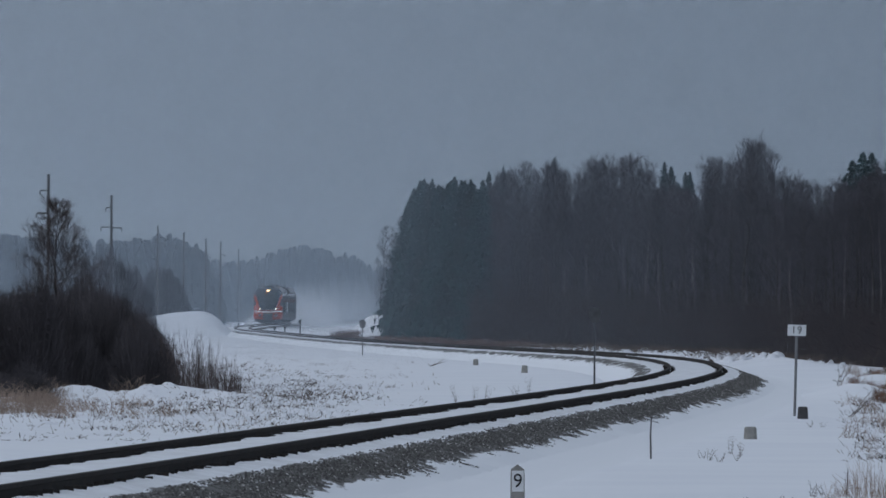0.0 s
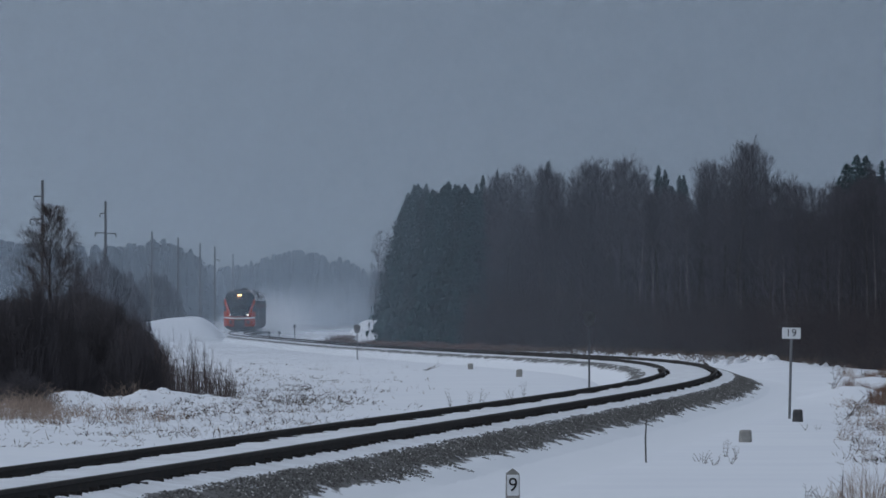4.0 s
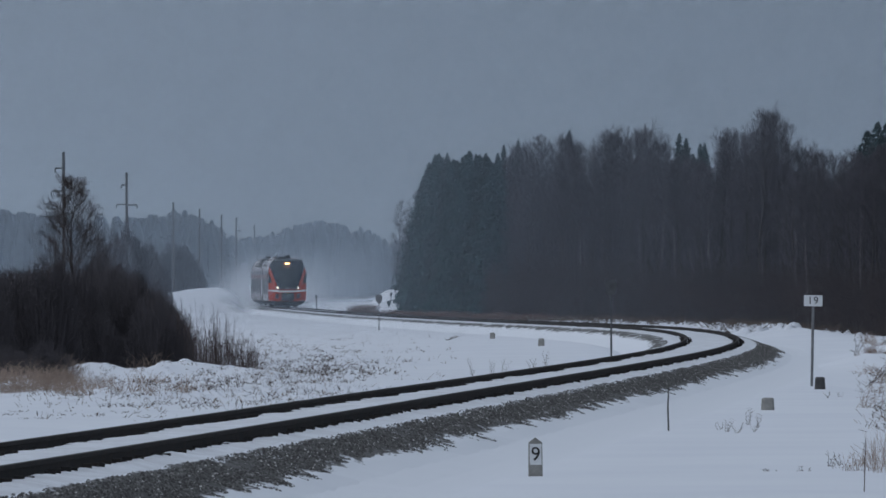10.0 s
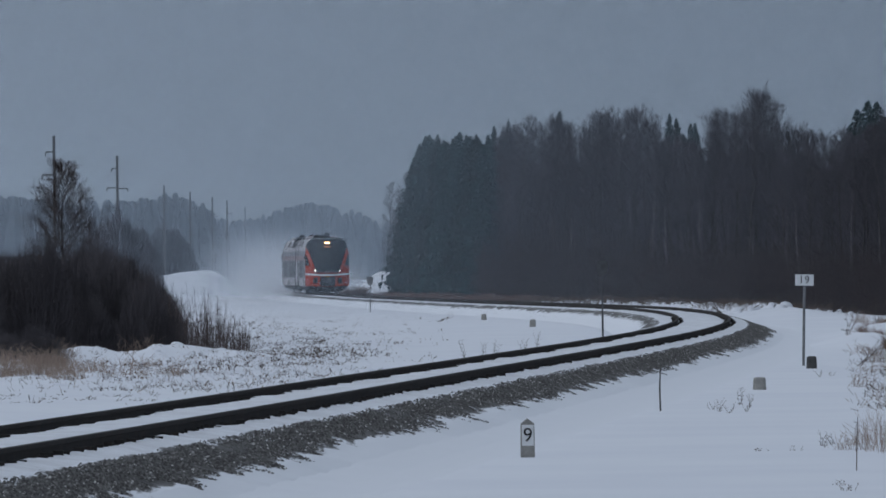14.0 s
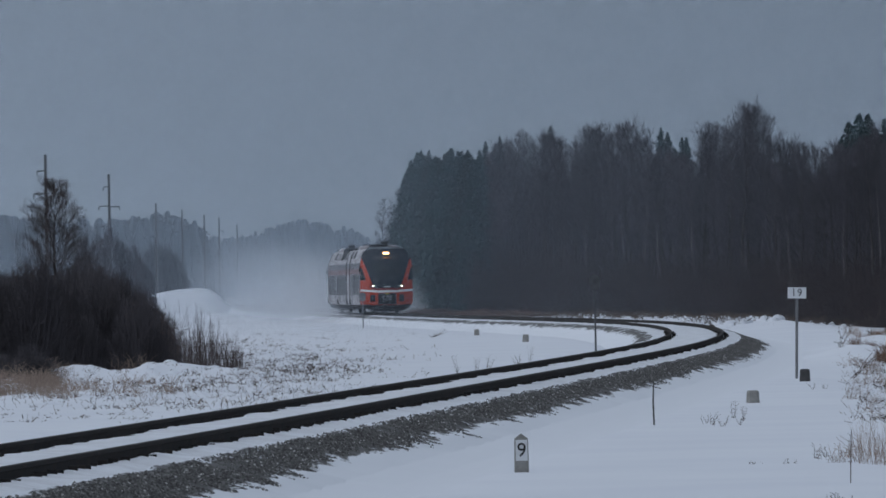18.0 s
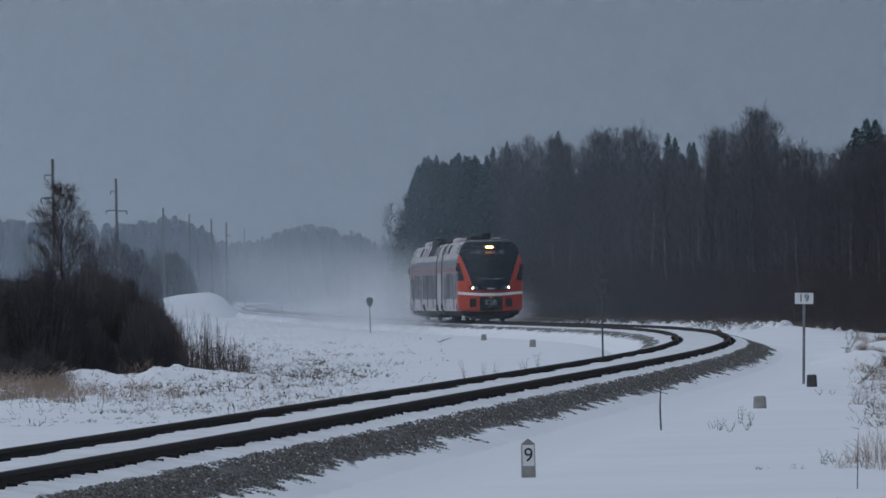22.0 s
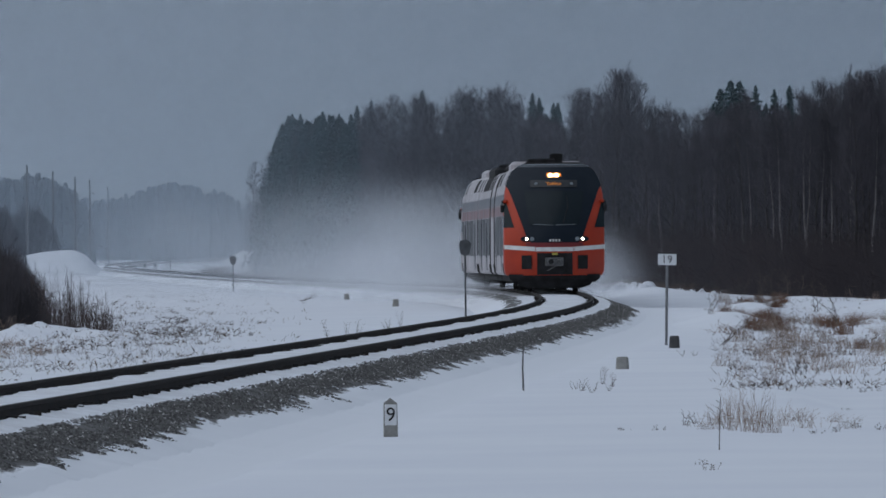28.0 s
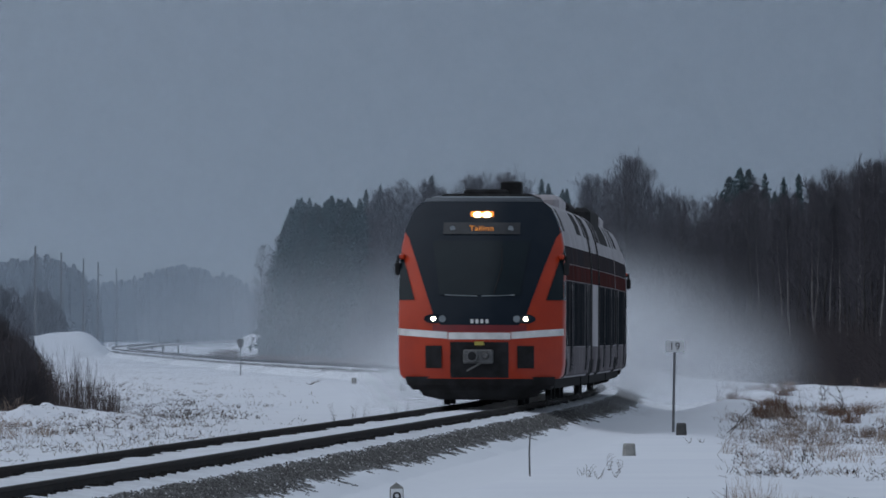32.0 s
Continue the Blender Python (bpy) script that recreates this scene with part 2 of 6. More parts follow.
# ---- the line of the track: distance ahead, offset to the right, height ----
TRACK = [(-60, -14.83, 0.03), (0, -10.61, 0.02), (60, -6.39, 0.004), (80, -4.98, 0.0), (100, -3.60, -0.01), (120, -2.24, -0.017), (145, -0.58, -0.024),
         (175, 1.35, -0.047), (210, 3.50, -0.08), (250, 5.78, -0.112), (300, 7.91, -0.125), (350, 8.78, -0.131),
         (400, 8.46, -0.168), (460, 6.63, -0.236), (520, 3.87, -0.296), (600, 0.22, -0.36), (700, -4.34, -0.416),
         (800, -8.99, -0.40), (900, -13.64, -0.33), (1000, -18.33, -0.22), (1080, -20.75, -0.12), (1140, -21.07, -0.04),
         (1180, -20.84, 0.015), (1210, -20.54, 0.06), (1250, -20.03, 0.114), (1400, -17.6, 0.2), (1700, -12.0, 0.2), (2100, -5.0, 0.2)]
_ys, _xs, _zs = (np.array(c, float) for c in zip(*TRACK))


def spline(kx, ky, x):
    """A natural cubic through (kx, ky)."""
    n, h = len(kx), np.diff(kx)
    a, b = np.eye(n), np.zeros(n)
    for i in range(1, n - 1):
        a[i, i - 1:i + 2] = h[i - 1], 2 * (h[i - 1] + h[i]), h[i]
        b[i] = 6 * ((ky[i + 1] - ky[i]) / h[i] - (ky[i] - ky[i - 1]) / h[i - 1])
    m = np.linalg.solve(a, b)
    x = np.clip(x, kx[0], kx[-1])
    i = np.clip(np.searchsorted(kx, x) - 1, 0, n - 2)
    p, q = (kx[i + 1] - x) / h[i], (x - kx[i]) / h[i]
    return p * ky[i] + q * ky[i + 1] + ((p ** 3 - p) * m[i] + (q ** 3 - q) * m[i + 1]) * h[i] ** 2 / 6


LINE_Y = np.arange(-60, 2100.1, 1.0)
LINE_X, LINE_Z = spline(_ys, _xs, LINE_Y), np.interp(LINE_Y, _ys, _zs)
LINE_D = np.gradient(LINE_X, LINE_Y)
LINE_S = np.concatenate([[0], np.cumsum(np.hypot(np.diff(LINE_X), np.diff(LINE_Y)))])


def line_x(y):
    return float(np.interp(y, LINE_Y, LINE_X))


def line_z(y):
    return float(np.interp(y, LINE_Y, LINE_Z))


def beside(y, d, z=0.0):
    """The point d metres to the outer side of the track at y, z above the rails."""
    s = float(np.interp(y, LINE_Y, LINE_D))
    q = math.hypot(1, s)
    return Vector((line_x(y) + d / q, y - d * s / q, line_z(y) + z))


def ground_z(x, y):
    """Height of the snow at a place."""
    d = x - line_x(min(max(y, -60), 2100))
    z = line_z(min(max(y, -60), 2100)) - 0.6
    near = 1.0 / (1.0 + max(y - 150, 0) / 500)
    rough = min(max((abs(d) - 4.0) / 6.0, 0.0), 1.0)
    if d < 0:
        z += rough * near * (0.22 * noise.noise((x * 0.22, y * 0.035, 3.1)) + 0.09 * noise.noise((x * 0.8, y * 0.12, 7.7)))
    else:
        z += rough * near * ((0.04 if y < 190 else 0.14) * noise.noise((x * 0.18, y * 0.03, 9.1)) + (0.01 if y < 190 else 0.06) * noise.noise((x * 0.8, y * 0.1, 4.7)))
    z += 0.003 * noise.noise((x * 0.6, y * 0.05, 1.3))
    if 385 < y < 740 and 3 < d < 14:
        # the ploughed bank on the outer side of the bend
        e = min((y - 385) / 40, (740 - y) / 60, 1.0)
        z += e * (0.36 + 0.16 * noise.noise((x * 0.7, y * 0.06, 5.5))) * math.exp(-((d - 7.2) / 2.6) ** 2)
    if 120 < y < 225 and x > 6:
        # a drift that breaks off towards the weedy ground
        edge = 7.0 + (y - 145) * 0.0228 + 0.18 * noise.noise((2.0, y * 0.05, 1.0))
        q = min(max((x - edge) / 0.5, 0.0), 1.0)
        z -= 0.14 * q * q * (3 - 2 * q) * min((y - 120) / 15, (225 - y) / 15, 1.0)
    for cx, cy, w, l, hgt in MOUNDS:
        q = ((x - cx) / w) ** 2 + ((y - cy) / l) ** 2
        if q < 6:
            z += hgt * math.exp(-q)
    return z


# snow-covered humps: x, y, half width, half length, height
MOUNDS = [(-22.8, 1010, 2.4, 22, 1.9), (-26.2, 1010, 2.7, 22, 1.8), (-30.6, 1005, 3.0, 24, 1.75), (-36.0, 1005, 3.8, 24, 2.0), (-5.4, 880, 1.9, 14, 2.1), (-3.0, 884, 1.6, 14, 1.5), (-8.9, 252, 0.85, 3.6, 0.36), (-6.6, 251, 1.15, 4.0, 0.33),
          (-7.2, 247, 0.8, 4, 0.20), (-10.2, 246, 1.0, 5, 0.22), (-5.0, 245, 0.9, 5, 0.14), (-7.6, 232, 1.2, 6, 0.16), (-5.2, 222, 1.4, 7, 0.12), (-9.4, 226, 0.8, 5, 0.14),
          (11.6, 272, 0.9, 8, 0.36), (13.4, 300, 1.2, 10, 0.42), (12.4, 222, 1.6, 14, -0.16), (15.6, 312, 1.4, 11, 0.5), (18.3, 300, 1.7, 12, 0.52), (21.4, 292, 1.8, 12, 0.5),
          (16.6, 262, 1.1, 8, 0.34), (19.6, 252, 1.3, 8, 0.36), (14.3, 250, 0.8, 6, 0.26), (10.2, 312, 0.8, 9, 0.26), (23.5, 270, 1.6, 10, 0.42)]


# ---- ground: one sheet of snow to the horizon ----
def build_ground():
    ys = np.concatenate([np.arange(-80, 60, 10), np.arange(60, 330, 1.5), np.arange(330, 720, 4), np.arange(720, 1300, 10),
                         np.arange(1300, 2100, 100), np.array([2100, 2600, 3300, 4200, 5600])])
    ds = np.concatenate([[-3000, -1200, -500, -250, -120, -70, -45], np.arange(-34, -3.0, 0.5), [-2.9, -2.5, -1.5, 0, 1.5, 2.4, 2.7],
                         np.arange(3.0, 26, 0.5), [32, 45, 70, 120, 250, 500, 1200, 3000]])
    rows = []
    for y in ys:
        bx = line_x(min(y, 2100))
        row = []
        for d in ds:
            x = bx + d
            z = ground_z(x, y)
            if abs(d) < 3.2:
                z -= 0.25 if abs(d) < 2.6 else 0.05
            row.append((x, y, z))
        rows.append(row)
    m = Mesh()
    m.grid(rows)
    ob = part("ground", m, SNOW, smooth=True)
    return tagged(ob, "wide field of fresh bluish snow", "snow ground", kind="structure")


build_ground()

# ---- the track ----
BED = [(-2.9, -0.66), (-2.3, -0.46), (-1.75, -0.22), (-1.4, -0.155), (-1.1, -0.13), (-0.9, -0.105), (-0.8, -0.15), (-0.7, -0.105), (-0.35, -0.085),
       (0, -0.09), (0.35, -0.085), (0.7, -0.105), (0.8, -0.15), (0.9, -0.11), (1.1, -0.13), (1.3, -0.155), (1.4, -0.175), (1.6, -0.25), (1.85, -0.34), (2.1, -0.41), (2.4, -0.505), (2.9, -0.572), (3.25, -0.601), (3.6, -0.612)]


def bed_mesh(d0, d1, lift, name):
    cols = [(d, z) for d, z in BED if d0 <= d <= d1]
    ys = np.concatenate([np.arange(40, 250, 0.4), np.arange(250, 420, 1.0), np.arange(420, 620, 3.0), np.arange(620, 2000, 15.0)])
    rows = []
    for y in ys:
        row = []
        for d, z in cols:
            far = min(max((y - 300) / 300, 0), 1)
            w = (noise.noise((d * 2.2, y * 0.35, 2.0)) * 0.03 + noise.noise((d * 5.0, y * 1.3, 6.0)) * (0.025 if abs(d) < 1.5 else 0.04)) * (1 - 0.6 * far) * (0.2 if d > 2.8 else 1.0)
            row.append(beside(y, d, z + lift + w))
        rows.append(row)
    m = Mesh()
    m.grid(rows)
    return m


def stone_material():
    """Ballast with snow caught between the stones; more snow away from the shoulder."""
    ma = material("ballast_and_snow", (0.10, 0.098, 0.096), 0.95, second=(0.18, 0.177, 0.174), scale=7.0, fine=35.0, bump=0.012, spec=0.2)
    nt, ln = ma.node_tree.nodes, ma.node_tree.links
    sh = nt["Principled BSDF"]
    at = nt.new("ShaderNodeAttribute")
    at.attribute_name = "across"
    nz = nt.new("ShaderNodeTexNoise")
    nz.inputs["Scale"].default_value, nz.inputs["Detail"].default_value = 2.6, 5.0
    nz.inputs["Roughness"].default_value = 0.7
    tc = nt.new("ShaderNodeTexCoord")
    mp = nt.new("ShaderNodeMapping")
    mp.inputs["Scale"].default_value = (1.0, 0.14, 1.0)
    ln.new(tc.outputs["Object"], mp.inputs["Vector"])
    ln.new(mp.outputs["Vector"], nz.inputs["Vector"])
    ad = nt.new("ShaderNodeMath")
    ad.operation = "ADD"
    ln.new(at.outputs["Fac"], ad.inputs[0])
    ln.new(nz.outputs["Fac"], ad.inputs[1])
    st = nt.new("ShaderNodeMapRange")
    st.inputs["From Min"].default_value, st.inputs["From Max"].default_value = 0.98, 1.06
    ln.new(ad.outputs[0], st.inputs["Value"])
    mx = nt.new("ShaderNodeMix")
    mx.data_type = "RGBA"
    old = sh.inputs["Base Color"].links[0].from_socket
    ln.new(old, mx.inputs["A"])
    mx.inputs["B"].default_value = (0.80, 0.82, 0.86, 1)
    ln.new(st.outputs["Result"], mx.inputs["Factor"])
    ln.new(mx.outputs["Result"], sh.inputs["Base Color"])
    return ma


BALLAST = stone_material()


def build_track():
    track = thing("railway_track", "single curving railway track with snow between dark rails", "railway track", kind="structure")
    part("snow_bed", bed_mesh(-1.45, 1.3, 0.0, "snow_bed"), SNOW_BED, track, "snow lying between and beside the rails", smooth=True)
    for d0, d1 in ((-2.9, -1.4), (1.3, 3.6)):
        ob = part("ballast_shoulder", bed_mesh(d0, d1, 0.0, "ballast"), BALLAST, track, "grey crushed-stone shoulder streaked with snow")
        me = ob.data
        n = sum(1 for d, z in BED if d0 <= d <= d1)
        cols = [d for d, z in BED if d0 <= d <= d1]
        at = me.attributes.new("across", "FLOAT", "POINT")
        vals = []
        for i in range(len(me.vertices)):
            d = abs(cols[i % n])
            vals.append(float(np.interp(d, (1.3, 1.42, 1.6, 1.85, 2.1, 2.4), (0.62, 0.46, 0.34, 0.44, 0.66, 0.97))))
        at.data.foreach_set("value", vals)
    prof = [(-0.0375, 0.0), (-0.0375, -0.035), (-0.011, -0.055), (-0.011, -0.15), (-0.072, -0.165), (-0.072, -0.18),
            (0.072, -0.18), (0.072, -0.165), (0.011, -0.15), (0.011, -0.055), (0.0375, -0.035), (0.0375, 0.0)]
    ys = np.concatenate([np.arange(30, 460, 2.0), np.arange(460, 1900, 10.0)])
    for s, c in ((-0.7975, 0.0), (0.7975, 0.012)):
        m = Mesh()
        m.grid([[beside(y, s + u, w + c) for u, w in prof] for y in ys], close=True)
        part("rail", m, RAIL, track, "dark rusty steel rail")
    # clips and sleeper ends that show through the snow beside the rails
    rng = random.Random(5)
    clips = Mesh()
    y = 62.0
    while y < 330:
        for s in (-0.7975, 0.7975):
            for side in (-1, 1):
                if rng.random() < 0.85:
                    c = beside(y, s + side * rng.uniform(0.09, 0.14), -0.13)
                    w, h, l = rng.uniform(0.03, 0.06), rng.uniform(0.04, 0.10), rng.uniform(0.03, 0.07)
                    clips.box((c.x - w, c.y - l, c.z - 0.06), (c.x + w, c.y + l, c.z + h * 0.6))
        y += 0.545
    part("rail_fastenings", clips, RAIL, track, "dark rail clips poking out of the snow")["kind"] = "stuff"
    # loose stones on the shoulders
    stones = Mesh()
    for side, n in ((1, 95000), (-1, 10000)):
        for _ in range(n):
            y = 72 + 290 * rng.random() ** 1.5
            d = rng.triangular(1.34, 2.75, 1.6)
            z = float(np.interp(d, [b[0] for b in BED if b[0] > 1], [b[1] for b in BED if b[0] > 1]))
            comb = noise.noise((1.2 * d, y * 1.4, 8.0)) + 0.3 * noise.noise((6.0 * d, y * 3.0, 1.0)) + 0.25 * noise.noise((0.3 * d, y * 0.2, 3.0))
            if comb < float(np.interp(d, (1.34, 1.45, 1.75, 2.0, 2.2, 2.4), (-0.1, -0.7, -0.35, 0.1, 0.55, 1.0))):
                continue
            c = beside(y, d * side, z + 0.01)
            r = rng.uniform(0.008, 0.022)
            a = rng.uniform(0, 6.28)
            vs = [c + Vector((math.cos(a + k * 1.571) * r * rng.uniform(0.7, 1.3), math.sin(a + k * 1.571) * r * rng.uniform(0.7, 1.3), rng.uniform(-0.3, 0.3) * r)) for k in range(4)]
            vs += [c + Vector((0, 0, r))]
            stones.add(vs, [(0, 1, 4), (1, 2, 4), (2, 3, 4), (3, 0, 4)])
    part("loose_stones", stones, STONE, track, "crushed grey stones")["kind"] = "stuff"


build_track()


# ---- ploughed snow and earth beyond the bend ----
def snow_ridge():
    rng = random.Random(9)
    m, dark = Mesh(), Mesh()
    path = [(20, 660), (200, 600), (420, 520), (470, 470), (560, 455), (640, 470), (1100, 470)]
    for _ in range(2600):
        px = rng.uniform(20, 640) if rng.random() < 0.8 else rng.uniform(640, 1100)
        y = float(np.interp(px, *zip(*path))) + rng.gauss(0, 12)
        x = px * y / 17603.0
        r = rng.triangular(0.03, 0.2, 0.05) * (1.35 if 440 < px < 620 else 0.95)
        c = Vector((x, y, ground_z(x, y) + rng.uniform(0, 0.08)))
        n = 6
        rows = []
        for q, s in ((-0.6, 1.7), (0.0, 1.3), (0.5, 0.8), (0.75, 0.25)):
            rows.append([c + Vector((math.cos(k * 1.047) * r * s * rng.uniform(0.7, 1.3), math.sin(k * 1.047) * r * s, q * r * rng.uniform(0.7, 1.3))) for k in range(n)])
        (dark if rng.random() < 0.4 and r < 0.09 else m).grid(rows, close=True)
        for _k in range(2):
            dark.tube(c, c + Vector((rng.uniform(-0.4, 0.4), 0, rng.uniform(0.05, 0.4))), 0.018, 0.008, 3, caps=False)
    tagged(part("snow_clods", m, SNOW, smooth=True), "row of ploughed-up snow clods beyond the track", "snow clods", kind="stuff")
    tagged(part("earth_clods", dark, WEED), "dark earth clods and twigs in the ploughed snow", "clods", kind="stuff")


snow_ridge()

# ---- the train: leading car, engine module, middle car, rear car ----
ORANGE = material("orange_paint", (0.47, 0.043, 0.012), 0.35, second=(0.38, 0.034, 0.011), scale=1.2, fine=30.0, spec=0.3, coat=0.12)
RED = material("dark_red_paint", (0.21, 0.008, 0.012), 0.35, scale=2.0, coat=0.3)
MASK = material("black_gloss", (0.009, 0.015, 0.023), 0.2, second=(0.012, 0.018, 0.026), scale=2.0, spec=0.15)
GLASS = material("dark_glass", (0.011, 0.019, 0.023), 0.1, second=(0.008, 0.014, 0.018), scale=1.2, spec=0.2)
DISPLAY = material("grey_display_glass", (0.040, 0.042, 0.045), 0.25, scale=3.0, spec=0.3)
SIDE = material("silver_white_paint", (0.40, 0.372, 0.382), 0.45, second=(0.30, 0.275, 0.285), scale=0.9, fine=12.0, spec=0.25)
BAND = material("grey_side_band", (0.050, 0.056, 0.068), 0.35, second=(0.075, 0.066, 0.072), scale=0.5, fine=10.0, spec=0.4)
RED_BAND = material("dull_red_side_band", (0.20, 0.030, 0.022), 0.38, second=(0.10, 0.035, 0.032), scale=0.6, fine=10.0, spec=0.3)
PILLAR = material("grey_window_pillars", (0.07, 0.07, 0.077), 0.42, second=(0.14, 0.135, 0.14), scale=1.3, fine=9.0, spec=0.3, thr=(0.48, 0.6))
WINDOW_BAND = material("black_window_band", (0.03, 0.033, 0.038), 0.35, second=(0.06, 0.06, 0.065), scale=0.8, spec=0.3)
# shaded copies for the forest side: its shade and dark reflections in the colour
BAND_SHADE = material("shaded_grey_side_band", (0.042, 0.042, 0.048), 0.45, second=(0.06, 0.046, 0.046), scale=0.5, fine=10.0, spec=0.0)
RED_SHADE = material("shaded_red_side_band", (0.095, 0.027, 0.024), 0.45, second=(0.065, 0.03, 0.028), scale=0.6, fine=10.0, spec=0.0)
PILLAR_SHADE = material("shaded_window_pillars", (0.045, 0.045, 0.049), 0.5, second=(0.075, 0.072, 0.074), scale=1.3, fine=9.0, spec=0.0, thr=(0.48, 0.6))
GLASS_SHADE = material("shaded_side_glass", (0.016, 0.019, 0.023), 0.3, second=(0.026, 0.029, 0.033), scale=1.6, fine=14.0, spec=0.0)
DOOR_SHADE = material("shaded_side_door", (0.022, 0.024, 0.028), 0.45, second=(0.035, 0.035, 0.038), scale=0.8, spec=0.0)
LOWER_SHADE = material("shaded_silver_paint", (0.22, 0.20, 0.205), 0.5, second=(0.15, 0.135, 0.14), scale=0.8, fine=9.0, spec=0.0)
# plain near-black; on skirts and bogie panels it stands in for shade
UNDER = material("black_underframe", (0.015, 0.014, 0.014), 0.85, second=(0.028, 0.028, 0.03), scale=3.0, spec=0.2)
DIRTY_GLASS = material("dusty_tinted_glass", (0.010, 0.012, 0.015), 0.35, second=(0.02, 0.023, 0.027), scale=1.6, fine=14.0, spec=0.04)
STRIPE = material("white_stripe", (0.80, 0.79, 0.77), 0.4, scale=3.0)
STEEL = material("coupler_steel", (0.15, 0.15, 0.15), 0.5, 0.5, scale=8.0)
LENS = material("lamp_glass", (0.25, 0.28, 0.30), 0.1, scale=5.0)
RUBBER = material("gangway_rubber", (0.012, 0.012, 0.012), 0.8, scale=4.0)
LAMP = material("headlamp_glow", (1.0, 0.84, 0.60), emit=14.0)
TOP_LAMP = material("top_lamp_glow", (1.0, 0.62, 0.26), emit=10.0)
# glow added to the lamp housing to imitate the halo round the lamps
TOP_HALO = material("top_lamp_halo_glow", (1.0, 0.30, 0.05), emit=0.8)
AMBER = material("amber_sign_glow", (1.0, 0.33, 0.04), emit=0.17)
YELLOW = material("yellow_plate", (0.5, 0.42, 0.08), 0.5)



def snow_streaks(ma, most, start, end, across=2.6):
    """Powder snow frozen on the side in streaks that run down it."""
    nt, ln = ma.node_tree.nodes, ma.node_tree.links
    sh = nt["Principled BSDF"]
    tc, mp, nz, rg, mx = (nt.new("ShaderNodeTexCoord"), nt.new("ShaderNodeMapping"), nt.new("ShaderNodeTexNoise"), nt.new("ShaderNodeMapRange"), nt.new("ShaderNodeMix"))
    mp.inputs["Scale"].default_value = (1.0, across, 0.28)
    nz.inputs["Scale"].default_value, nz.inputs["Detail"].default_value = 1.0, 4.0
    ln.new(tc.outputs["Object"], mp.inputs["Vector"])
    ln.new(mp.outputs["Vector"], nz.inputs["Vector"])
    rg.inputs["From Min"].default_value, rg.inputs["From Max"].default_value, rg.inputs["To Max"].default_value = start, end, most
    ln.new(nz.outputs["Fac"], rg.inputs["Value"])
    mx.data_type = "RGBA"
    ln.new(sh.inputs["Base Color"].links[0].from_socket, mx.inputs["A"])
    mx.inputs["B"].default_value = (0.68, 0.66, 0.68, 1)
    ln.new(rg.outputs["Result"], mx.inputs["Factor"])
    ln.new(mx.outputs["Result"], sh.inputs["Base Color"])


for _ma, _most, _a, _b in ((SIDE, 0.55, 0.42, 0.7), (BAND, 0.16, 0.4, 0.7), (RED_BAND, 0.30, 0.42, 0.7), (PILLAR, 0.60, 0.42, 0.66), (WINDOW_BAND, 0.5, 0.46, 0.66), (DIRTY_GLASS, 0.42, 0.48, 0.68)):
    snow_streaks(_ma, _most, _a, _b)
for _ma, _most in ((BAND_SHADE, 0.05), (RED_SHADE, 0.06), (PILLAR_SHADE, 0.2), (GLASS_SHADE, 0.08), (DOOR_SHADE, 0.1), (LOWER_SHADE, 0.3)):
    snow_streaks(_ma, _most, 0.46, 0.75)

SECTION = [(1.64, 0.58), (1.72, 0.66), (1.75, 0.9), (1.75, 2.7), (1.74, 3.1), (1.715, 3.42), (1.655, 3.74), (1.555, 4.02), (1.43, 4.24), (1.28, 4.36), (1.0, 4.44), (0.5, 4.48)]
_sz = [p[1] for p in SECTION]
_sx = [p[0] for p in SECTION]


def half_width(z):
    return float(np.interp(z, _sz, _sx))


def nose_y(x, z):
    """How far the cab's front lies behind the tip of the nose."""
    lean = 0.0 if z < 1.7 else 1.75 * ((z - 1.7) / 2.75) ** 1.7
    tuck = 0.12 * max(0.0, (1.1 - z) / 0.5) ** 1.5
    return -lean - tuck - 0.75 * (abs(x) / 1.75) ** 2.6


def nose_patch(name, zs, left, right, mats, parent, off=0.0, label="", n=10):
    """A plate on the cab's front between two edges (functions of z)."""
    m = Mesh()
    front, back = [], []
    for z in zs:
        a, b = left(z), right(z)
        xs = [a + (b - a) * k / n for k in range(n + 1)]
        front.append([(x, nose_y(x, z) + off, z) for x in xs])
        back.append([(x, nose_y(x, z) - 0.05, z) for x in xs])
    m.grid(front)
    m.grid([list(reversed(r)) for r in back])
    for k in (0, -1):
        m.grid([front[k], back[k]])
    for k in (0, -1):
        m.grid([[r[k] for r in front], [r[k] for r in back]])
    return part(name, m, mats, parent, label, smooth=True)


def zspan(a, b, n=8):
    return [a + (b - a) * k / n for k in range(n + 1)]


def shell(y0, y1, name, parent, mat, zs=None, closed=True):
    """The body between two cross-sections, with roof and floor."""
    ring = [(x, z) for x, z in SECTION] + [(-x, z) for x, z in reversed(SECTION)]
    m = Mesh()
    steps = max(2, int(abs(y1 - y0) / 3))
    m.grid([[(x, y0 + (y1 - y0) * k / steps, z) for x, z in ring] for k in range(steps + 1)], close=True)
    if closed:
        n = len(ring)
        m.add([(x, y0, z) for x, z in ring], [tuple(range(n))])
        m.add([(x, y1, z) for x, z in ring], [tuple(reversed(range(n)))])
    return part(name, m, mat, parent)


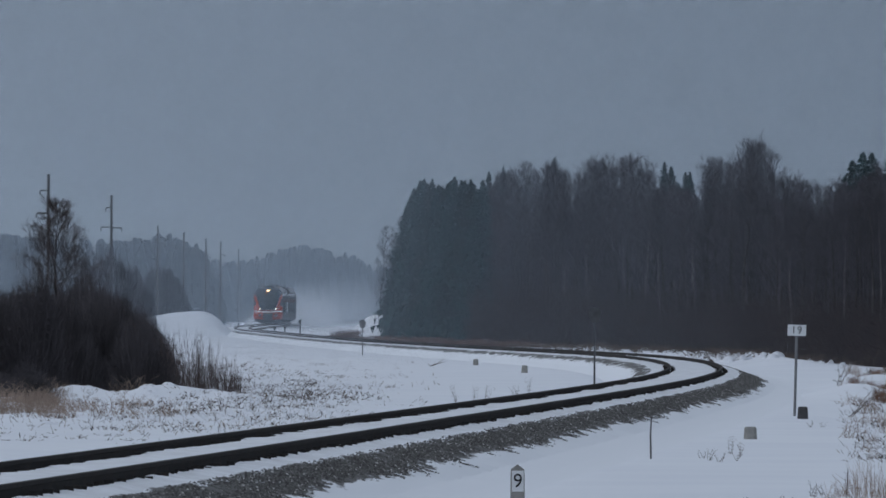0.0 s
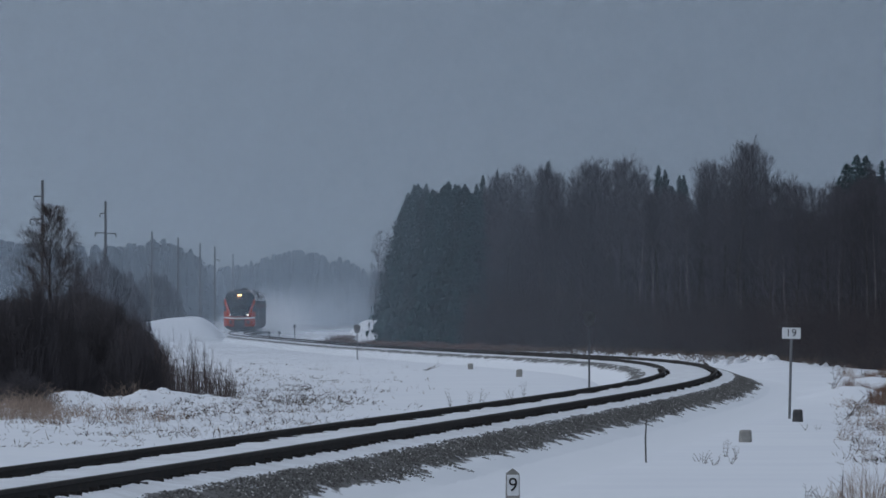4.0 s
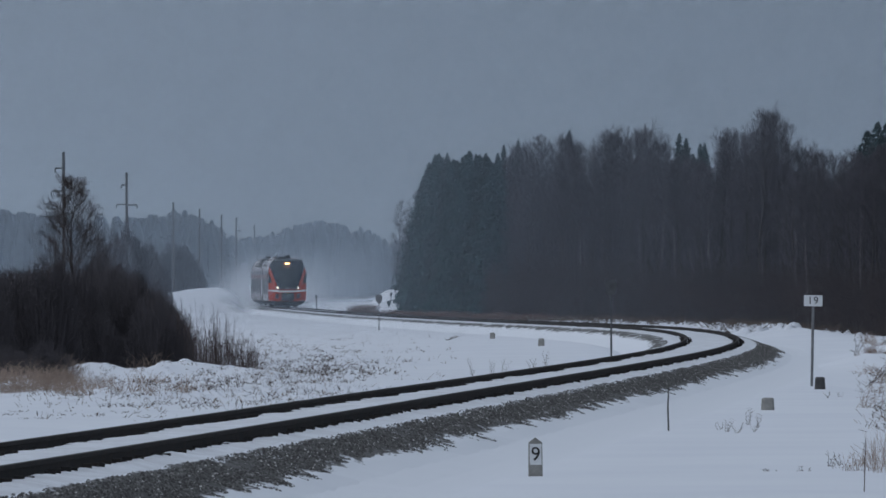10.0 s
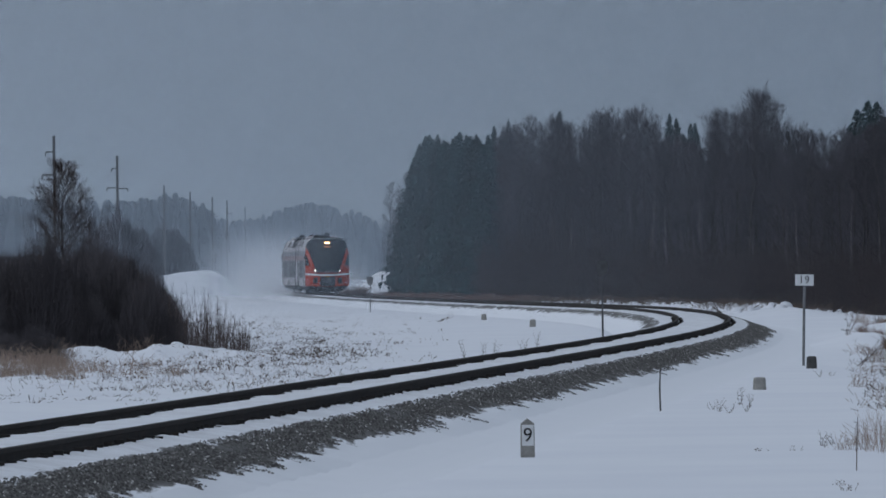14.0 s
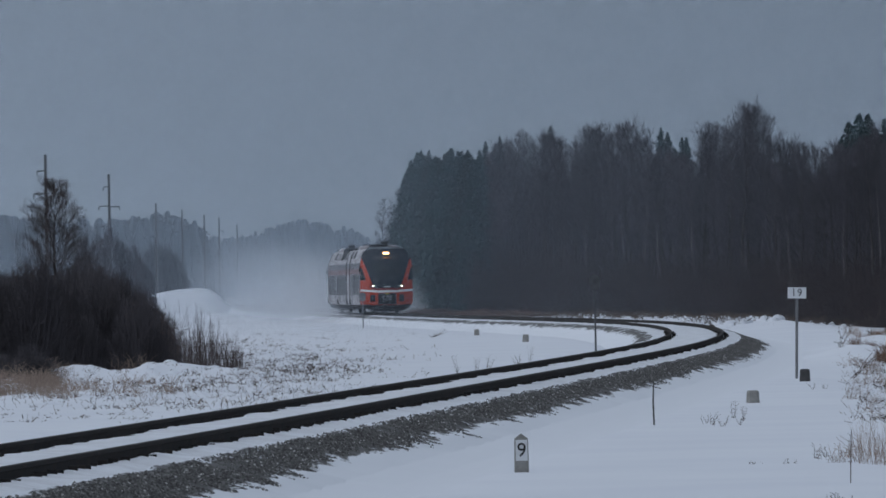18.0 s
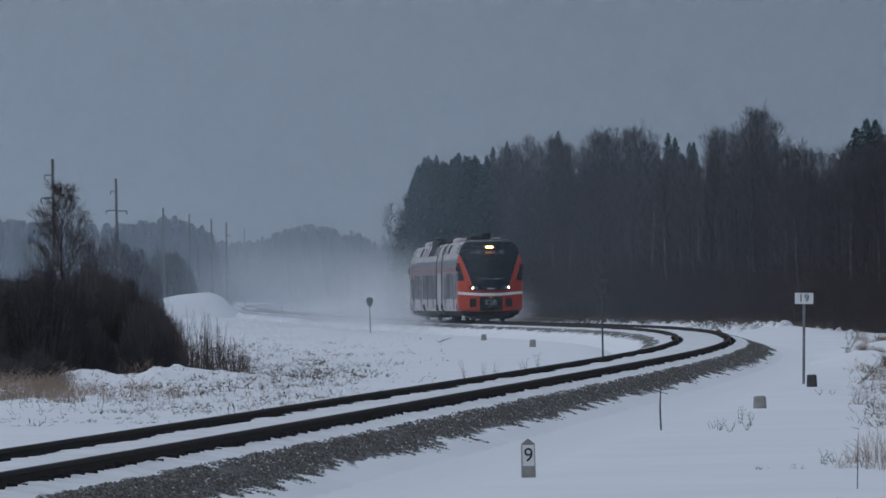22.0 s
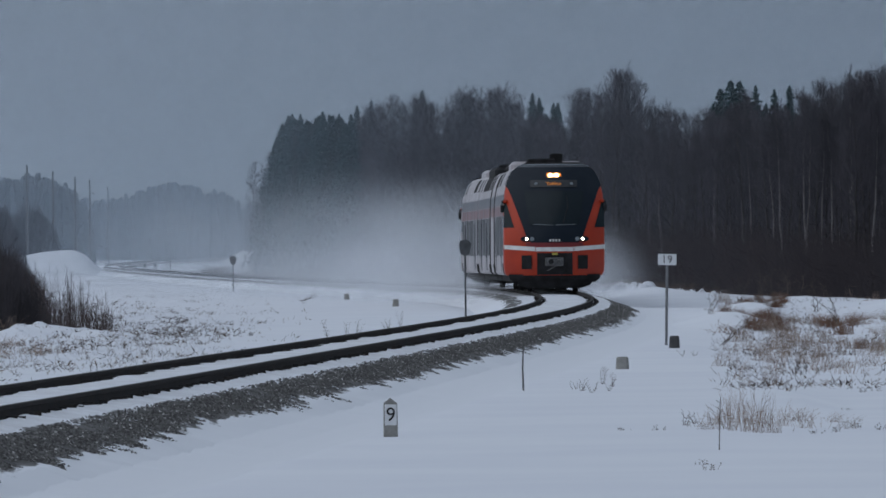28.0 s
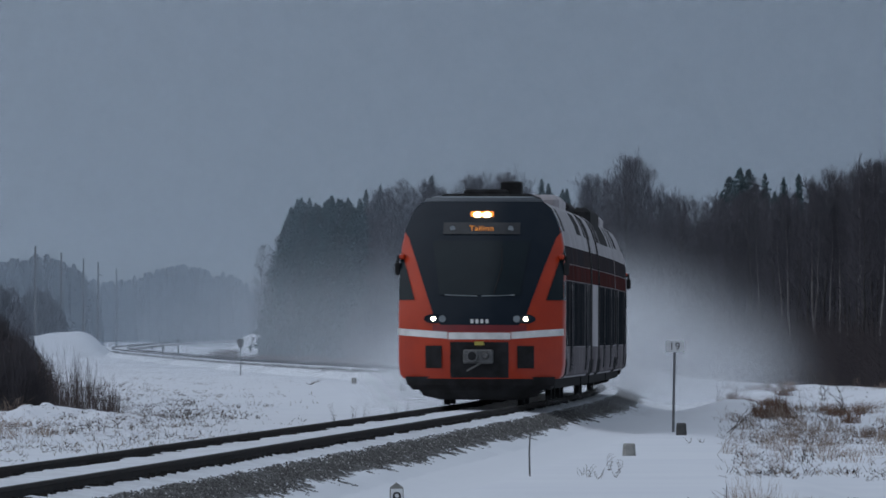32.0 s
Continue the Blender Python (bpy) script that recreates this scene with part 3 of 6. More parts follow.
def side_panel(name, y0, y1, z0, z1, side, mats, parent, off=0.006, label="", skew=0.0):
    """A plate that follows the body side; side is -1 or 1."""
    zs = [z0] + [z for z in _sz if z0 < z < z1] + [z1]
    m = Mesh()
    o, i = [], []
    for z in zs:
        sh = skew * (z - z0)
        x = (half_width(z) + off) * side
        o.append([(x, y0 + sh, z), (x, y1 + sh, z)])
        i.append([(x - 0.04 * side, y0 + sh, z), (x - 0.04 * side, y1 + sh, z)])
    m.grid(o)
    m.grid([list(reversed(r)) for r in i])
    for k in (0, -1):
        m.grid([o[k], i[k]])
        m.grid([[r[k] for r in o], [r[k] for r in i]])
    return part(name, m, mats, parent, label)


def disc(m, c, r, n=14, depth=0.05, sx=1.0, mat=0):
    ring = [(c[0] + math.cos(k * math.tau / n) * r * sx, c[2] + math.sin(k * math.tau / n) * r) for k in range(n)]
    vs = [(x, c[1], z) for x, z in ring] + [(x, c[1] - depth, z) for x, z in ring]
    m.add(vs, [tuple(range(n)), tuple(reversed(range(n, 2 * n)))] + [(k, n + k, n + (k + 1) % n, (k + 1) % n) for k in range(n)], mat)


def bogie(parent, y, powered=False):
    b = Mesh()
    for s in (-1, 1):
        b.box((s * 1.02 - 0.09, y - 1.75, 0.42), (s * 1.02 + 0.09, y + 1.75, 0.66), inset=0.03)
        for k in (-1, 1):
            b.box((s * 1.05 - 0.14, y + k * 1.2 - 0.2, 0.3), (s * 1.05 + 0.14, y + k * 1.2 + 0.2, 0.62), inset=0.03)
    b.box((-0.95, y - 0.3, 0.4), (0.95, y + 0.3, 0.7), inset=0.03)
    frame_ob = part("bogie", b, UNDER, parent, "near-black bogie frame")
    for k in (-1.25, 1.25):
        w = Mesh()
        for s in (-0.7975, 0.7975):
            w.tube((s - 0.065, y + k, 0.43), (s + 0.065, y + k, 0.43), 0.43, 0.43, 20)
        w.tube((-0.9, y + k, 0.43), (0.9, y + k, 0.43), 0.08, 0.08, 8)
        part("wheelset", w, UNDER, frame_ob)


def dress_side(car, y0, y1, doors, windows, ends=(True, True), snowy=1):
    """Windows, doors, bands and dark bogie panels of both sides between y0 and y1 (y0 > y1)."""
    for s in (-1, 1):
        # one side carries frozen powder snow, the other has little and is painted in shaded colours
        band, red, pillar, pane, leaf = (BAND, RED_BAND, PILLAR, DIRTY_GLASS, WINDOW_BAND) if s == snowy else (BAND_SHADE, RED_SHADE, PILLAR_SHADE, GLASS_SHADE, DOOR_SHADE)
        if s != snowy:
            side_panel("lower_panel", y1 + 0.05, y0 - 0.05, 0.62, 1.25, s, LOWER_SHADE, car, 0.004, "silver lower side darkened as if in shade")
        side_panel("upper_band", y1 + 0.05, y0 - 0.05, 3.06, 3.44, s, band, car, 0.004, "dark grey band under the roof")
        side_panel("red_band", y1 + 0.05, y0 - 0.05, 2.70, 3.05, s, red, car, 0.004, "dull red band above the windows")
        if windows:
            side_panel("window_band", y1 + 0.3, y0 - 0.1, 1.26, 2.69, s, pillar, car, 0.004, "grey band between the windows")
        for w0, w1 in windows:
            side_panel("window", w1, w0, 1.28, 2.66, s, pane, car, 0.010, "dark tinted window")
        for c in doors:
            d = side_panel("door", c - 0.75, c + 0.75, 0.72, 2.68, s, leaf, car, 0.016, "dark double sliding door")
            for k in (-0.38, 0.38):
                side_panel("door_window", c + k - 0.28, c + k + 0.28, 1.2, 2.52, s, pane, d, 0.024)
            side_panel("door_gap", c - 0.012, c + 0.012, 0.72, 2.68, s, SIDE, d, 0.026)
        # black strips added at car ends so the dark gaps show from the camera
        for e, (yy, sg) in zip(ends, ((y0, -1), (y1, 1))):
            if e:
                a, b = sorted((yy, yy + sg * (0.05 if e == "thin" else 0.22)))
                side_panel("end_frame", a, b, *((1.3, 2.68) if e == "thin" else (0.60, 4.34)), s, RUBBER, car, 0.014, "black rubber end frame")
                # flat dark panel: shade of the bogie gap painted onto the closed side
                a, b = sorted((yy + sg * 0.02, yy + sg * 1.0))
                side_panel("bogie_shade_panel", a, b, 0.585, 0.95, s, UNDER, car, 0.018, "dark panel standing in for the shaded gap over the bogie")


def skirt(car, y0, y1):
    # skirt coloured near-black to paint in the shadow below the body
    for s in (-1, 1):
        m = Mesh()
        m.box((s * 1.48 - 0.03, y1, 0.36), (s * 1.48 + 0.03, y0, 0.60), inset=0.01)
        part("skirt", m, UNDER, car, "lower skirt coloured dark for the shade under the body")
    m = Mesh()
    m.box((-1.3, y1 + 0.3, 0.36), (1.3, y0 - 0.3, 0.6), inset=0.04)
    part("underframe", m, UNDER, car)


def end_car(name, label, length, cab=None, joint=True):
    """A car with a driving cab at y = 0; it reaches back to y = -length."""
    car = thing(name, label, "train car", "cars of the train")
    B = -2.6
    body = shell(B, -length, "body", car, SIDE)
    # cab shell: the front surface, swept back to the body
    m = Mesh()
    zs = [0.58, 0.66, 0.9, 1.2, 1.5, 1.8, 2.1, 2.4, 2.7, 3.1, 3.42, 3.74, 4.02, 4.24, 4.36]
    n = 16
    rows = []
    for z in zs:
        hw = half_width(z)
        xs = [-hw * math.cos(math.pi * k / n) for k in range(n + 1)]
        rows.append([(-hw, B, z)] + [(x, nose_y(x, z), z) for x in xs] + [(hw, B, z)])
    m.grid(rows)
    top = rows[-1]
    part("cab_shell", m, cab or ORANGE, car, "cab caked with powder snow" if cab else "orange painted cab", smooth=True)
    m = Mesh()
    m.grid([top, [(p[0] * 0.96, min(p[1], -0.2) * 1.0 - 0.12, 4.42) for p in top], [(p[0] * 0.8, min(p[1] - 0.5, -1.9), 4.46) for p in top], [(p[0] * 0.8, B, 4.47) for p in top]])
    part("cab_roof_edge", m, MASK, car, "black rounded edge of the cab roof", smooth=True)
    # black mask between the orange pillars
    edge = lambda z: float(np.interp(z, (1.70, 1.82, 2.2, 3.0, 3.70), (0.80, 0.95, 1.08, 1.36, 1.62))) if z < 3.7 else half_width(z) + 0.004
    nose_patch("front_mask", zspan(1.72, 4.36, 24), lambda z: -edge(z), edge, MASK, car, 0.012, "glossy black front mask", 18)
    roof_cap = Mesh()
    roof_cap.grid([[(x, nose_y(x, 4.36) + 0.012, 4.365) for x in np.linspace(-1.2, 1.2, 13)],
                   [(x, nose_y(x, 4.36) - 0.25, 4.45) for x in np.linspace(-1.12, 1.12, 13)],
                   [(x, -2.3, 4.485) for x in np.linspace(-1.05, 1.05, 13)], [(x, -3.0, 4.49) for x in np.linspace(-1.05, 1.05, 13)]])
    part("cab_roof", roof_cap, MASK, car, "black cab roof")
    glass_e = lambda z: float(np.interp(z, (2.42, 3.5), (0.86, 1.04)))
    nose_patch("windscreen", zspan(2.36, 3.52, 10), lambda z: -glass_e(z), glass_e, GLASS, car, 0.045, "dark sloping windscreen", 12)
    nose_patch("destination_panel", zspan(3.66, 3.91, 5), lambda z: -0.82, lambda z: 0.82, DISPLAY, car, 0.04, "dark grey destination display", 10)
    nose_patch("front_red_band", zspan(1.58, 1.72, 3), lambda z: -1.0, lambda z: 1.0, RED, car, 0.010, "dark red band under the mask", 10)
    # white stripe, dipping in the middle
    for a, b, da, db in ((-1.75, -0.68, 0.0, -0.075), (-0.66, 0.66, -0.085, -0.085), (0.68, 1.75, -0.075, 0.0)):
        st = Mesh()
        xs = np.linspace(a, b, 9)
        dz = [da + (db - da) * k / 8 for k in range(9)]
        rows = []
        for e in (1.50, 1.645):
            rows.append([(x, nose_y(x, e + q) + 0.016, e + q) for x, q in zip(xs, dz)])
        rows.append([(p[0], p[1] - 0.06, p[2]) for p in rows[1]])
        rows.insert(0, [(p[0], p[1] - 0.06, p[2]) for p in rows[0]])
        st.grid(rows)
        part("white_stripe", st, STRIPE, car, "white stripe across the nose")
    for s in (-1, 1):
        side_panel("stripe_end", B + 1.62, B + 1.9, 1.50, 1.645, s, STRIPE, car, 0.012)
        # lower panels
        sq = nose_patch("buffer_panel", zspan(0.80, 1.28, 4), lambda z: s * 0.98 - 0.175, lambda z: s * 0.98 + 0.175, UNDER, car, 0.025, "black bumper block", 4)
        hl = Mesh()
        disc(hl, (s * 0.98, nose_y(0.98, 1.85) + 0.05, 1.85), 0.10, 16, 0.10, 2.1)
        house = part("headlight", hl, MASK, car, "oval black headlight housing")
        la = Mesh()
        disc(la, (s * 0.98, nose_y(0.98, 1.85) + 0.075, 1.85), 0.045, 14, 0.05, 1.1)
        part("lamp", la, LAMP, house, "lit white headlamp")
        lb = Mesh()
        disc(lb, (s * 0.79, nose_y(0.79, 1.85) + 0.06, 1.85), 0.075, 14, 0.05)
        part("marker_lamp", lb, LENS, house, "unlit grey marker lamp")
        # side window of the cab, and the mirror
        wn_ = Mesh()
        tri = [(-1.02, 2.25), (-1.62, 3.3), (-2.58, 3.4), (-2.58, 2.25)]
        o = [((half_width(z) + 0.012) * s, min(y, nose_y(half_width(z), z) - 0.03), z) for y, z in tri]
        i = [(p[0] - 0.03 * s, p[1], p[2]) for p in o]
        wn_.add(o + i, [(0, 1, 2, 3), (7, 6, 5, 4), (0, 4, 5, 1), (1, 5, 6, 2), (2, 6, 7, 3), (3, 7, 4, 0)])
        part("cab_side_window", wn_, GLASS, car, "dark cab side window")
        rim_x = lambda z: float(np.interp(z, (2.25, 3.25), (1.40, 1.70)))
        hw_x = lambda z: half_width(z) + 0.002
        nose_patch("corner_window", zspan(2.25, 3.25, 8), (lambda z: -hw_x(z)) if s < 0 else rim_x, (lambda z: -rim_x(z)) if s < 0 else hw_x, GLASS, car, 0.012, "dark triangular corner window", 5)
        mi = Mesh()
        mi.box((s * 1.80 - 0.06, -1.35, 2.78), (s * 1.80 + 0.06, -1.16, 3.06), inset=0.03)
        mi.tube((s * 1.70, -1.28, 3.06), (s * 1.80, -1.22, 3.2), 0.025, 0.025, 6)
        mi.tube((s * 1.80, -1.22, 3.2), (s * 1.80, -1.22, 3.0), 0.025, 0.025, 6)
        part("mirror", mi, UNDER, car, "small dark rear-view mirror")
        mb = Mesh()
        mb.box((s * 1.70 - 0.06, -1.30, 3.12), (s * 1.70 + 0.06, -1.14, 3.24), inset=0.03)
        part("mirror_base", mb, ORANGE, car)
    nose_patch("coupler_panel", zspan(0.60, 1.36, 5), lambda z: -0.62, lambda z: 0.62, UNDER, car, 0.014, "black panel round the coupler", 8)
    cp = Mesh()
    y = 0.02
    cp.box((-0.30, y, 0.90), (0.34, y + 0.14, 1.20), inset=0.03)
    cp.tube((0.14, y + 0.1, 1.06), (0.14, y + 0.30, 1.06), 0.13, 0.12, 14)
    cp.tube((-0.14, y + 0.1, 1.07), (-0.14, y + 0.36, 1.07), 0.09, 0.05, 10)
    cp.tube((-0.05, y + 0.15, 0.92), (0.26, y + 0.15, 0.74), 0.022, 0.022, 6)
    coupler = part("coupler", cp, STEEL, car, "grey steel coupler head")
    hole = Mesh()
    disc(hole, (0.14, y + 0.306, 1.06), 0.09, 14, 0.02)
    part("coupler_cone", hole, UNDER, coupler)
    pl = Mesh()
    pl.box((-0.10, 0.03, 1.29), (0.10, 0.06, 1.37))
    part("yellow_lamp", pl, YELLOW, car, "small yellow plate over the coupler")
    # plough and steps under the nose
    pm = Mesh()
    rows = []
    for z, w, back in ((0.62, 1.60, 0.14), (0.44, 1.56, 0.22), (0.33, 1.30, 0.36), (0.22, 1.22, 0.42), (0.13, 0.85, 0.5)):
        rows.append([(x, -back - 0.5 * (abs(x) / 1.75) ** 2, z) for x in np.linspace(-w, w, 11)])
    pm.grid(rows)
    pm.grid([[(p[0], p[1] - 0.06, p[2]) for p in reversed(r)] for r in rows])
    part("snow_plough", pm, UNDER, car, "black snow plough under the nose")
    um = Mesh()
    um.box((-1.5, -3.2, 0.34), (1.5, -0.7, 0.58), inset=0.05)
    part("cab_underframe", um, UNDER, car)
    # top lamp and display
    yt = nose_y(0, 4.10)
    rim = Mesh()
    rim.box((-0.25, yt - 0.02, 4.0), (0.25, yt + 0.07, 4.15), inset=0.02)
    lamp_house = part("top_headlight", rim, TOP_HALO, car, "top headlight housing with amber glow standing in for the halo")
    for s in (-1, 1):
        la = Mesh()
        disc(la, (s * 0.10, yt + 0.09, 4.075), 0.066, 14, 0.05, 1.4)
        part("lamp", la, TOP_LAMP, lamp_house, "bright top headlamp")
        dl = Mesh()
        disc(dl, (s * 0.62, nose_y(0.62, 3.78) + 0.07, 3.78), 0.06, 14, 0.05)
        part("signal_lamp", dl, LENS, car, "round grey lamp beside the display")
    fc = bpy.data.curves.new("destination_text", "FONT")
    fc.body, fc.size, fc.align_x, fc.align_y, fc.extrude = "Tallinn", 0.20, "CENTER", "CENTER", 0.004
    tmp = new("destination_text", fc)
    me = bpy.data.meshes.new_from_object(tmp)
    bpy.data.objects.remove(tmp)
    me.materials.clear()
    me.materials.append(AMBER)
    slope = math.degrees(math.atan2(nose_y(0, 3.68) - nose_y(0, 3.88), 0.2))
    part("destination_text", me, None, car, "amber lit destination word", at=pose(0, nose_y(0, 3.78) + 0.05, 3.78, 90 - slope * -1 - 2 * slope, 0, 180))
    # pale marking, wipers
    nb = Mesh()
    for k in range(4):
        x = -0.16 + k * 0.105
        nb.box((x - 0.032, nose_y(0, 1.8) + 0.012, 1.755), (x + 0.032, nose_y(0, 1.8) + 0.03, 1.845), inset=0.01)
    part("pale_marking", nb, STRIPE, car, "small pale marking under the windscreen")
    wp = Mesh()
    for s in (-1, 1):
        wp.tube((s * 0.05, nose_y(0, 2.34) + 0.05, 2.335), (s * 0.74, nose_y(0.74, 2.36) + 0.05, 2.36), 0.012, 0.012, 5)
    part("wiper", wp, LENS, car, "thin pale wipers along the windscreen's foot")
    wd = Mesh()
    wd.tube((-0.30, nose_y(0.3, 2.4) + 0.05, 2.40), (-0.46, nose_y(0.46, 2.95) + 0.05, 2.95), 0.022, 0.022, 5)
    wd.tube((-0.46, nose_y(0.46, 2.95) + 0.05, 2.95), (-0.44, nose_y(0.44, 3.35) + 0.05, 3.35), 0.016, 0.012, 5)
    part("wiper", wd, UNDER, car, "dark parked wiper")
    # sides
    wins = [(-3.0, -4.6), (-8.0, -9.7), (-9.9, -11.6), (-11.8, -13.5), (-13.7, -15.2)]
    dress_side(car, B, -length, [-6.3, -17.0], [w for w in wins if w[1] > -length + 0.6], (False, joint), -1 if cab else 1)
    for s in (-1, 1):
        arc = Mesh()
        turns = [math.pi / 2 * k / 8 for k in range(9)]
        arc.grid([[((half_width(z) + 0.02) * s, y, z) for y, z in ((B - 0.62 * math.sin(q) * w, 0.92 + 0.66 * math.cos(q) * w) for q in turns)] for w in (1.0, 0.86)])
        part("stripe_arc", arc, STRIPE, car, "white stripe curving down behind the cab")
        side_panel("bogie_shade_panel", -3.3, -2.62, 0.585, 1.0, s, UNDER, car, 0.018, "dark panel standing in for the shaded gap over the bogie")
        side_panel("roof_grille", -16.0, -13.2, 3.78, 4.28, s, UNDER, car, 0.008, "dark roof-edge grille", -0.4)
        side_panel("cab_shoulder", -2.62, -1.95, 3.72, 4.34, s, MASK, car, 0.006, "black cab shoulder")
        side_panel("roof_window", -4.6, -3.6, 3.76, 4.26, s, RUBBER, car, 0.008, "slanted dark roof-edge panel", -0.5)
        side_panel("roof_window", -length + 1.0, -length + 2.0, 3.76, 4.26, s, RUBBER, car, 0.008, "slanted dark roof-edge panel", -0.5)
    skirt(car, -2.9, -length + 0.2)
    bogie(car, -3.9)
    # roof kit: aerial box, flat plates, fairing
    rk = Mesh()
    rk.box((-0.52, -10.6, 4.46), (-0.06, -9.6, 4.92), inset=0.03)
    part("roof_box", rk, UNDER, car, "dark box on the roof")
    r2 = Mesh()
    r2.box((-1.0, -9.0, 4.455), (0.95, -3.2, 4.55), inset=0.03)
    part("roof_plate", r2, UNDER, car, "dark flat plate on the roof")
    r4 = Mesh()
    r4.box((-0.25, -11.4, 4.46), (0.75, -9.4, 4.74), inset=0.05)
    part("roof_grille", r4, UNDER, car, "dark roof ventilator")
    r3 = Mesh()
    r3.box((-1.28, -16.5, 4.2), (1.28, -11.8, 4.66), inset=0.12)
    part("roof_fairing", r3, SIDE, car, "pale rounded roof hood")
    return car


def plain_car(name, label, length, doors, windows, tall=False, ends=(True, True)):
    car = thing(name, label, "train car", "cars of the train")
    shell(0, -length, "body", car, SIDE)
    dress_side(car, 0, -length, doors, windows, ends)
    skirt(car, -0.1, -length + 0.1)
    for s in (-1, 1):
        for y in ((-0.9,) if length < 8 else (-1.6, -2.9, -length + 1.6)):
            side_panel("roof_window", y - 0.5, y + 0.4, 3.74, 4.26, s, RUBBER, car, 0.008, "slanted dark roof-edge panel", -0.5)
    m = Mesh()
    if tall:
        m.box((-1.2, -length + 0.4, 4.40), (1.2, -0.4, 4.62), inset=0.08)
        for k in range(3):
            m.tube((-0.5 + 0.5 * k, -length / 2, 4.6), (-0.5 + 0.5 * k, -length / 2, 4.80), 0.2, 0.2, 14)
    else:
        m.box((-1.42, -length + 4.0, 4.05), (1.42, -4.2, 4.62), inset=0.10)
    part("roof_unit", m, UNDER, car, "dark roof equipment")
    if not tall:
        for s in (-1, 1):
            side_panel("roof_grille", -length + 4.2, -4.4, 3.74, 4.28, s, UNDER, car, 0.008, "dark roof-edge grille")
    return car


def gangway(car, y, mat=None):
    m = Mesh()
    wide = 0.985 if mat else 0.93
    ring = [(x * wide, z) for x, z in SECTION] + [(-x * wide, z) for x, z in reversed(SECTION)]
    for k in range(3):
        yy = y - 0.10 - 0.2 * k
        m.grid([[(x, yy + 0.1, z) for x, z in ring], [(x * 1.01, yy, z + 0.01) for x, z in ring], [(x, yy - 0.1, z) for x, z in ring]], close=True)
    part("gangway", m, mat or RUBBER, car, "gangway bellows in the body colour" if mat else "black ribbed gangway bellows")


END_LEN, MOD_LEN, MID_LEN, GAP = 20.2, 5.8, 16.6, 0.6
lead_car = end_car("leading_train_car", "orange and white diesel railcar with black front mask", END_LEN)
gangway(lead_car, -END_LEN)
engine_car = plain_car("engine_module", "short pale engine module of the train", MOD_LEN, [], [], True)
bogie(engine_car, 0.2)
bogie(engine_car, -MOD_LEN - 0.3)
gangway(engine_car, -MOD_LEN)
middle_car = plain_car("middle_train_car", "white middle train car with dark windows", MID_LEN, [-5.0, -12.2],
                       [(-0.8, -3.9), (-6.2, -8.4), (-8.7, -11.0), (-13.4, -15.8)], False, (True, "thin"))
bogie(middle_car, -MID_LEN - 0.3)
gangway(middle_car, -MID_LEN, SIDE)
rear_car = end_car("rear_train_car", "rear railcar of the train caked with powder snow", END_LEN, SIDE, "thin")
CARS = [(lead_car, 0.0, END_LEN, False), (engine_car, END_LEN + GAP, MOD_LEN, False),
        (middle_car, END_LEN + MOD_LEN + 2 * GAP, MID_LEN, False),
        (rear_car, END_LEN + MOD_LEN + MID_LEN + 3 * GAP, END_LEN, True)]


def train_s(t):
    """Distance along the line from its near end to the tip of the nose, at t seconds."""
    u = (t - 16.0) / 16.0
    y = 737.64 - 517.06 * u - 5.472 * u ** 2 + 9.886 * u ** 3 - 13.93 * u ** 4
    return float(np.interp(y, LINE_Y, LINE_S))


def at_s(s):
    y = float(np.interp(s, LINE_S, LINE_Y))
    return beside(y, 0.0)


def car_pose(t, lag, length, turned):
    a = at_s(train_s(t) + lag)
    b = at_s(train_s(t) + lag + length)
    way = (a - b).normalized()
    if turned:
        a, way = b, -way
    rz = math.degrees(math.atan2(-way.x, way.y))
    rx = math.degrees(math.asin(way.z))
    m = pose(a.x, a.y, a.z + 0.004, rx, 0, rz)
    return m @ pose(0, 0, 0, 0, 0.35 if turned else -0.35, 0)


# ---- signs, posts and marker stones beside the line ----
def flat_text(word, size, mat, depth=0.004):
    fc = bpy.data.curves.new("digits", "FONT")
    fc.body, fc.size, fc.align_x, fc.align_y, fc.extrude = word, size, "CENTER", "CENTER", depth
    tmp = new("digits", fc)
    me = bpy.data.meshes.new_from_object(tmp)
    bpy.data.objects.remove(tmp)
    me.materials.clear()
    me.materials.append(mat)
    return me


def picket_post(x, y):
    z = ground_z(x, y)
    post = thing("picket_post", "white-faced concrete picket post numbered 9 in the snow", "marker post", at=pose(x, y, z - 0.25, 0, 0, 2))
    m = Mesh()
    w, d, h = 0.076, 0.07, 0.63
    rows = []
    for zz, s in ((0, 1.05), (h - 0.05, 1.0), (h, 0.96)):
        rows.append([(-w * s, -d * s, zz), (w * s, -d * s, zz), (w * s, d * s, zz), (-w * s, d * s, zz)])
    m.grid(rows, close=True)
    m.add([rows[-1][0], rows[-1][1], rows[-1][2], rows[-1][3], (0, -d * 0.9, h + 0.055), (0, d * 0.9, h + 0.055)], [(0, 1, 4), (1, 2, 5, 4), (2, 3, 5), (3, 0, 4, 5)])
    part("post_body", m, CONCRETE, post)
    pl = Mesh()
    pl.box((-0.066, -d - 0.004, 0.38), (0.066, -d + 0.01, 0.615), inset=0.002)
    plate = part("number_face", pl, WHITE, post, "white painted face")
    part("digit", flat_text("9", 0.22, BLACK_INK), None, plate, "black digit 9", at=pose(0, -d - 0.006, 0.495, 90, 0, 0))


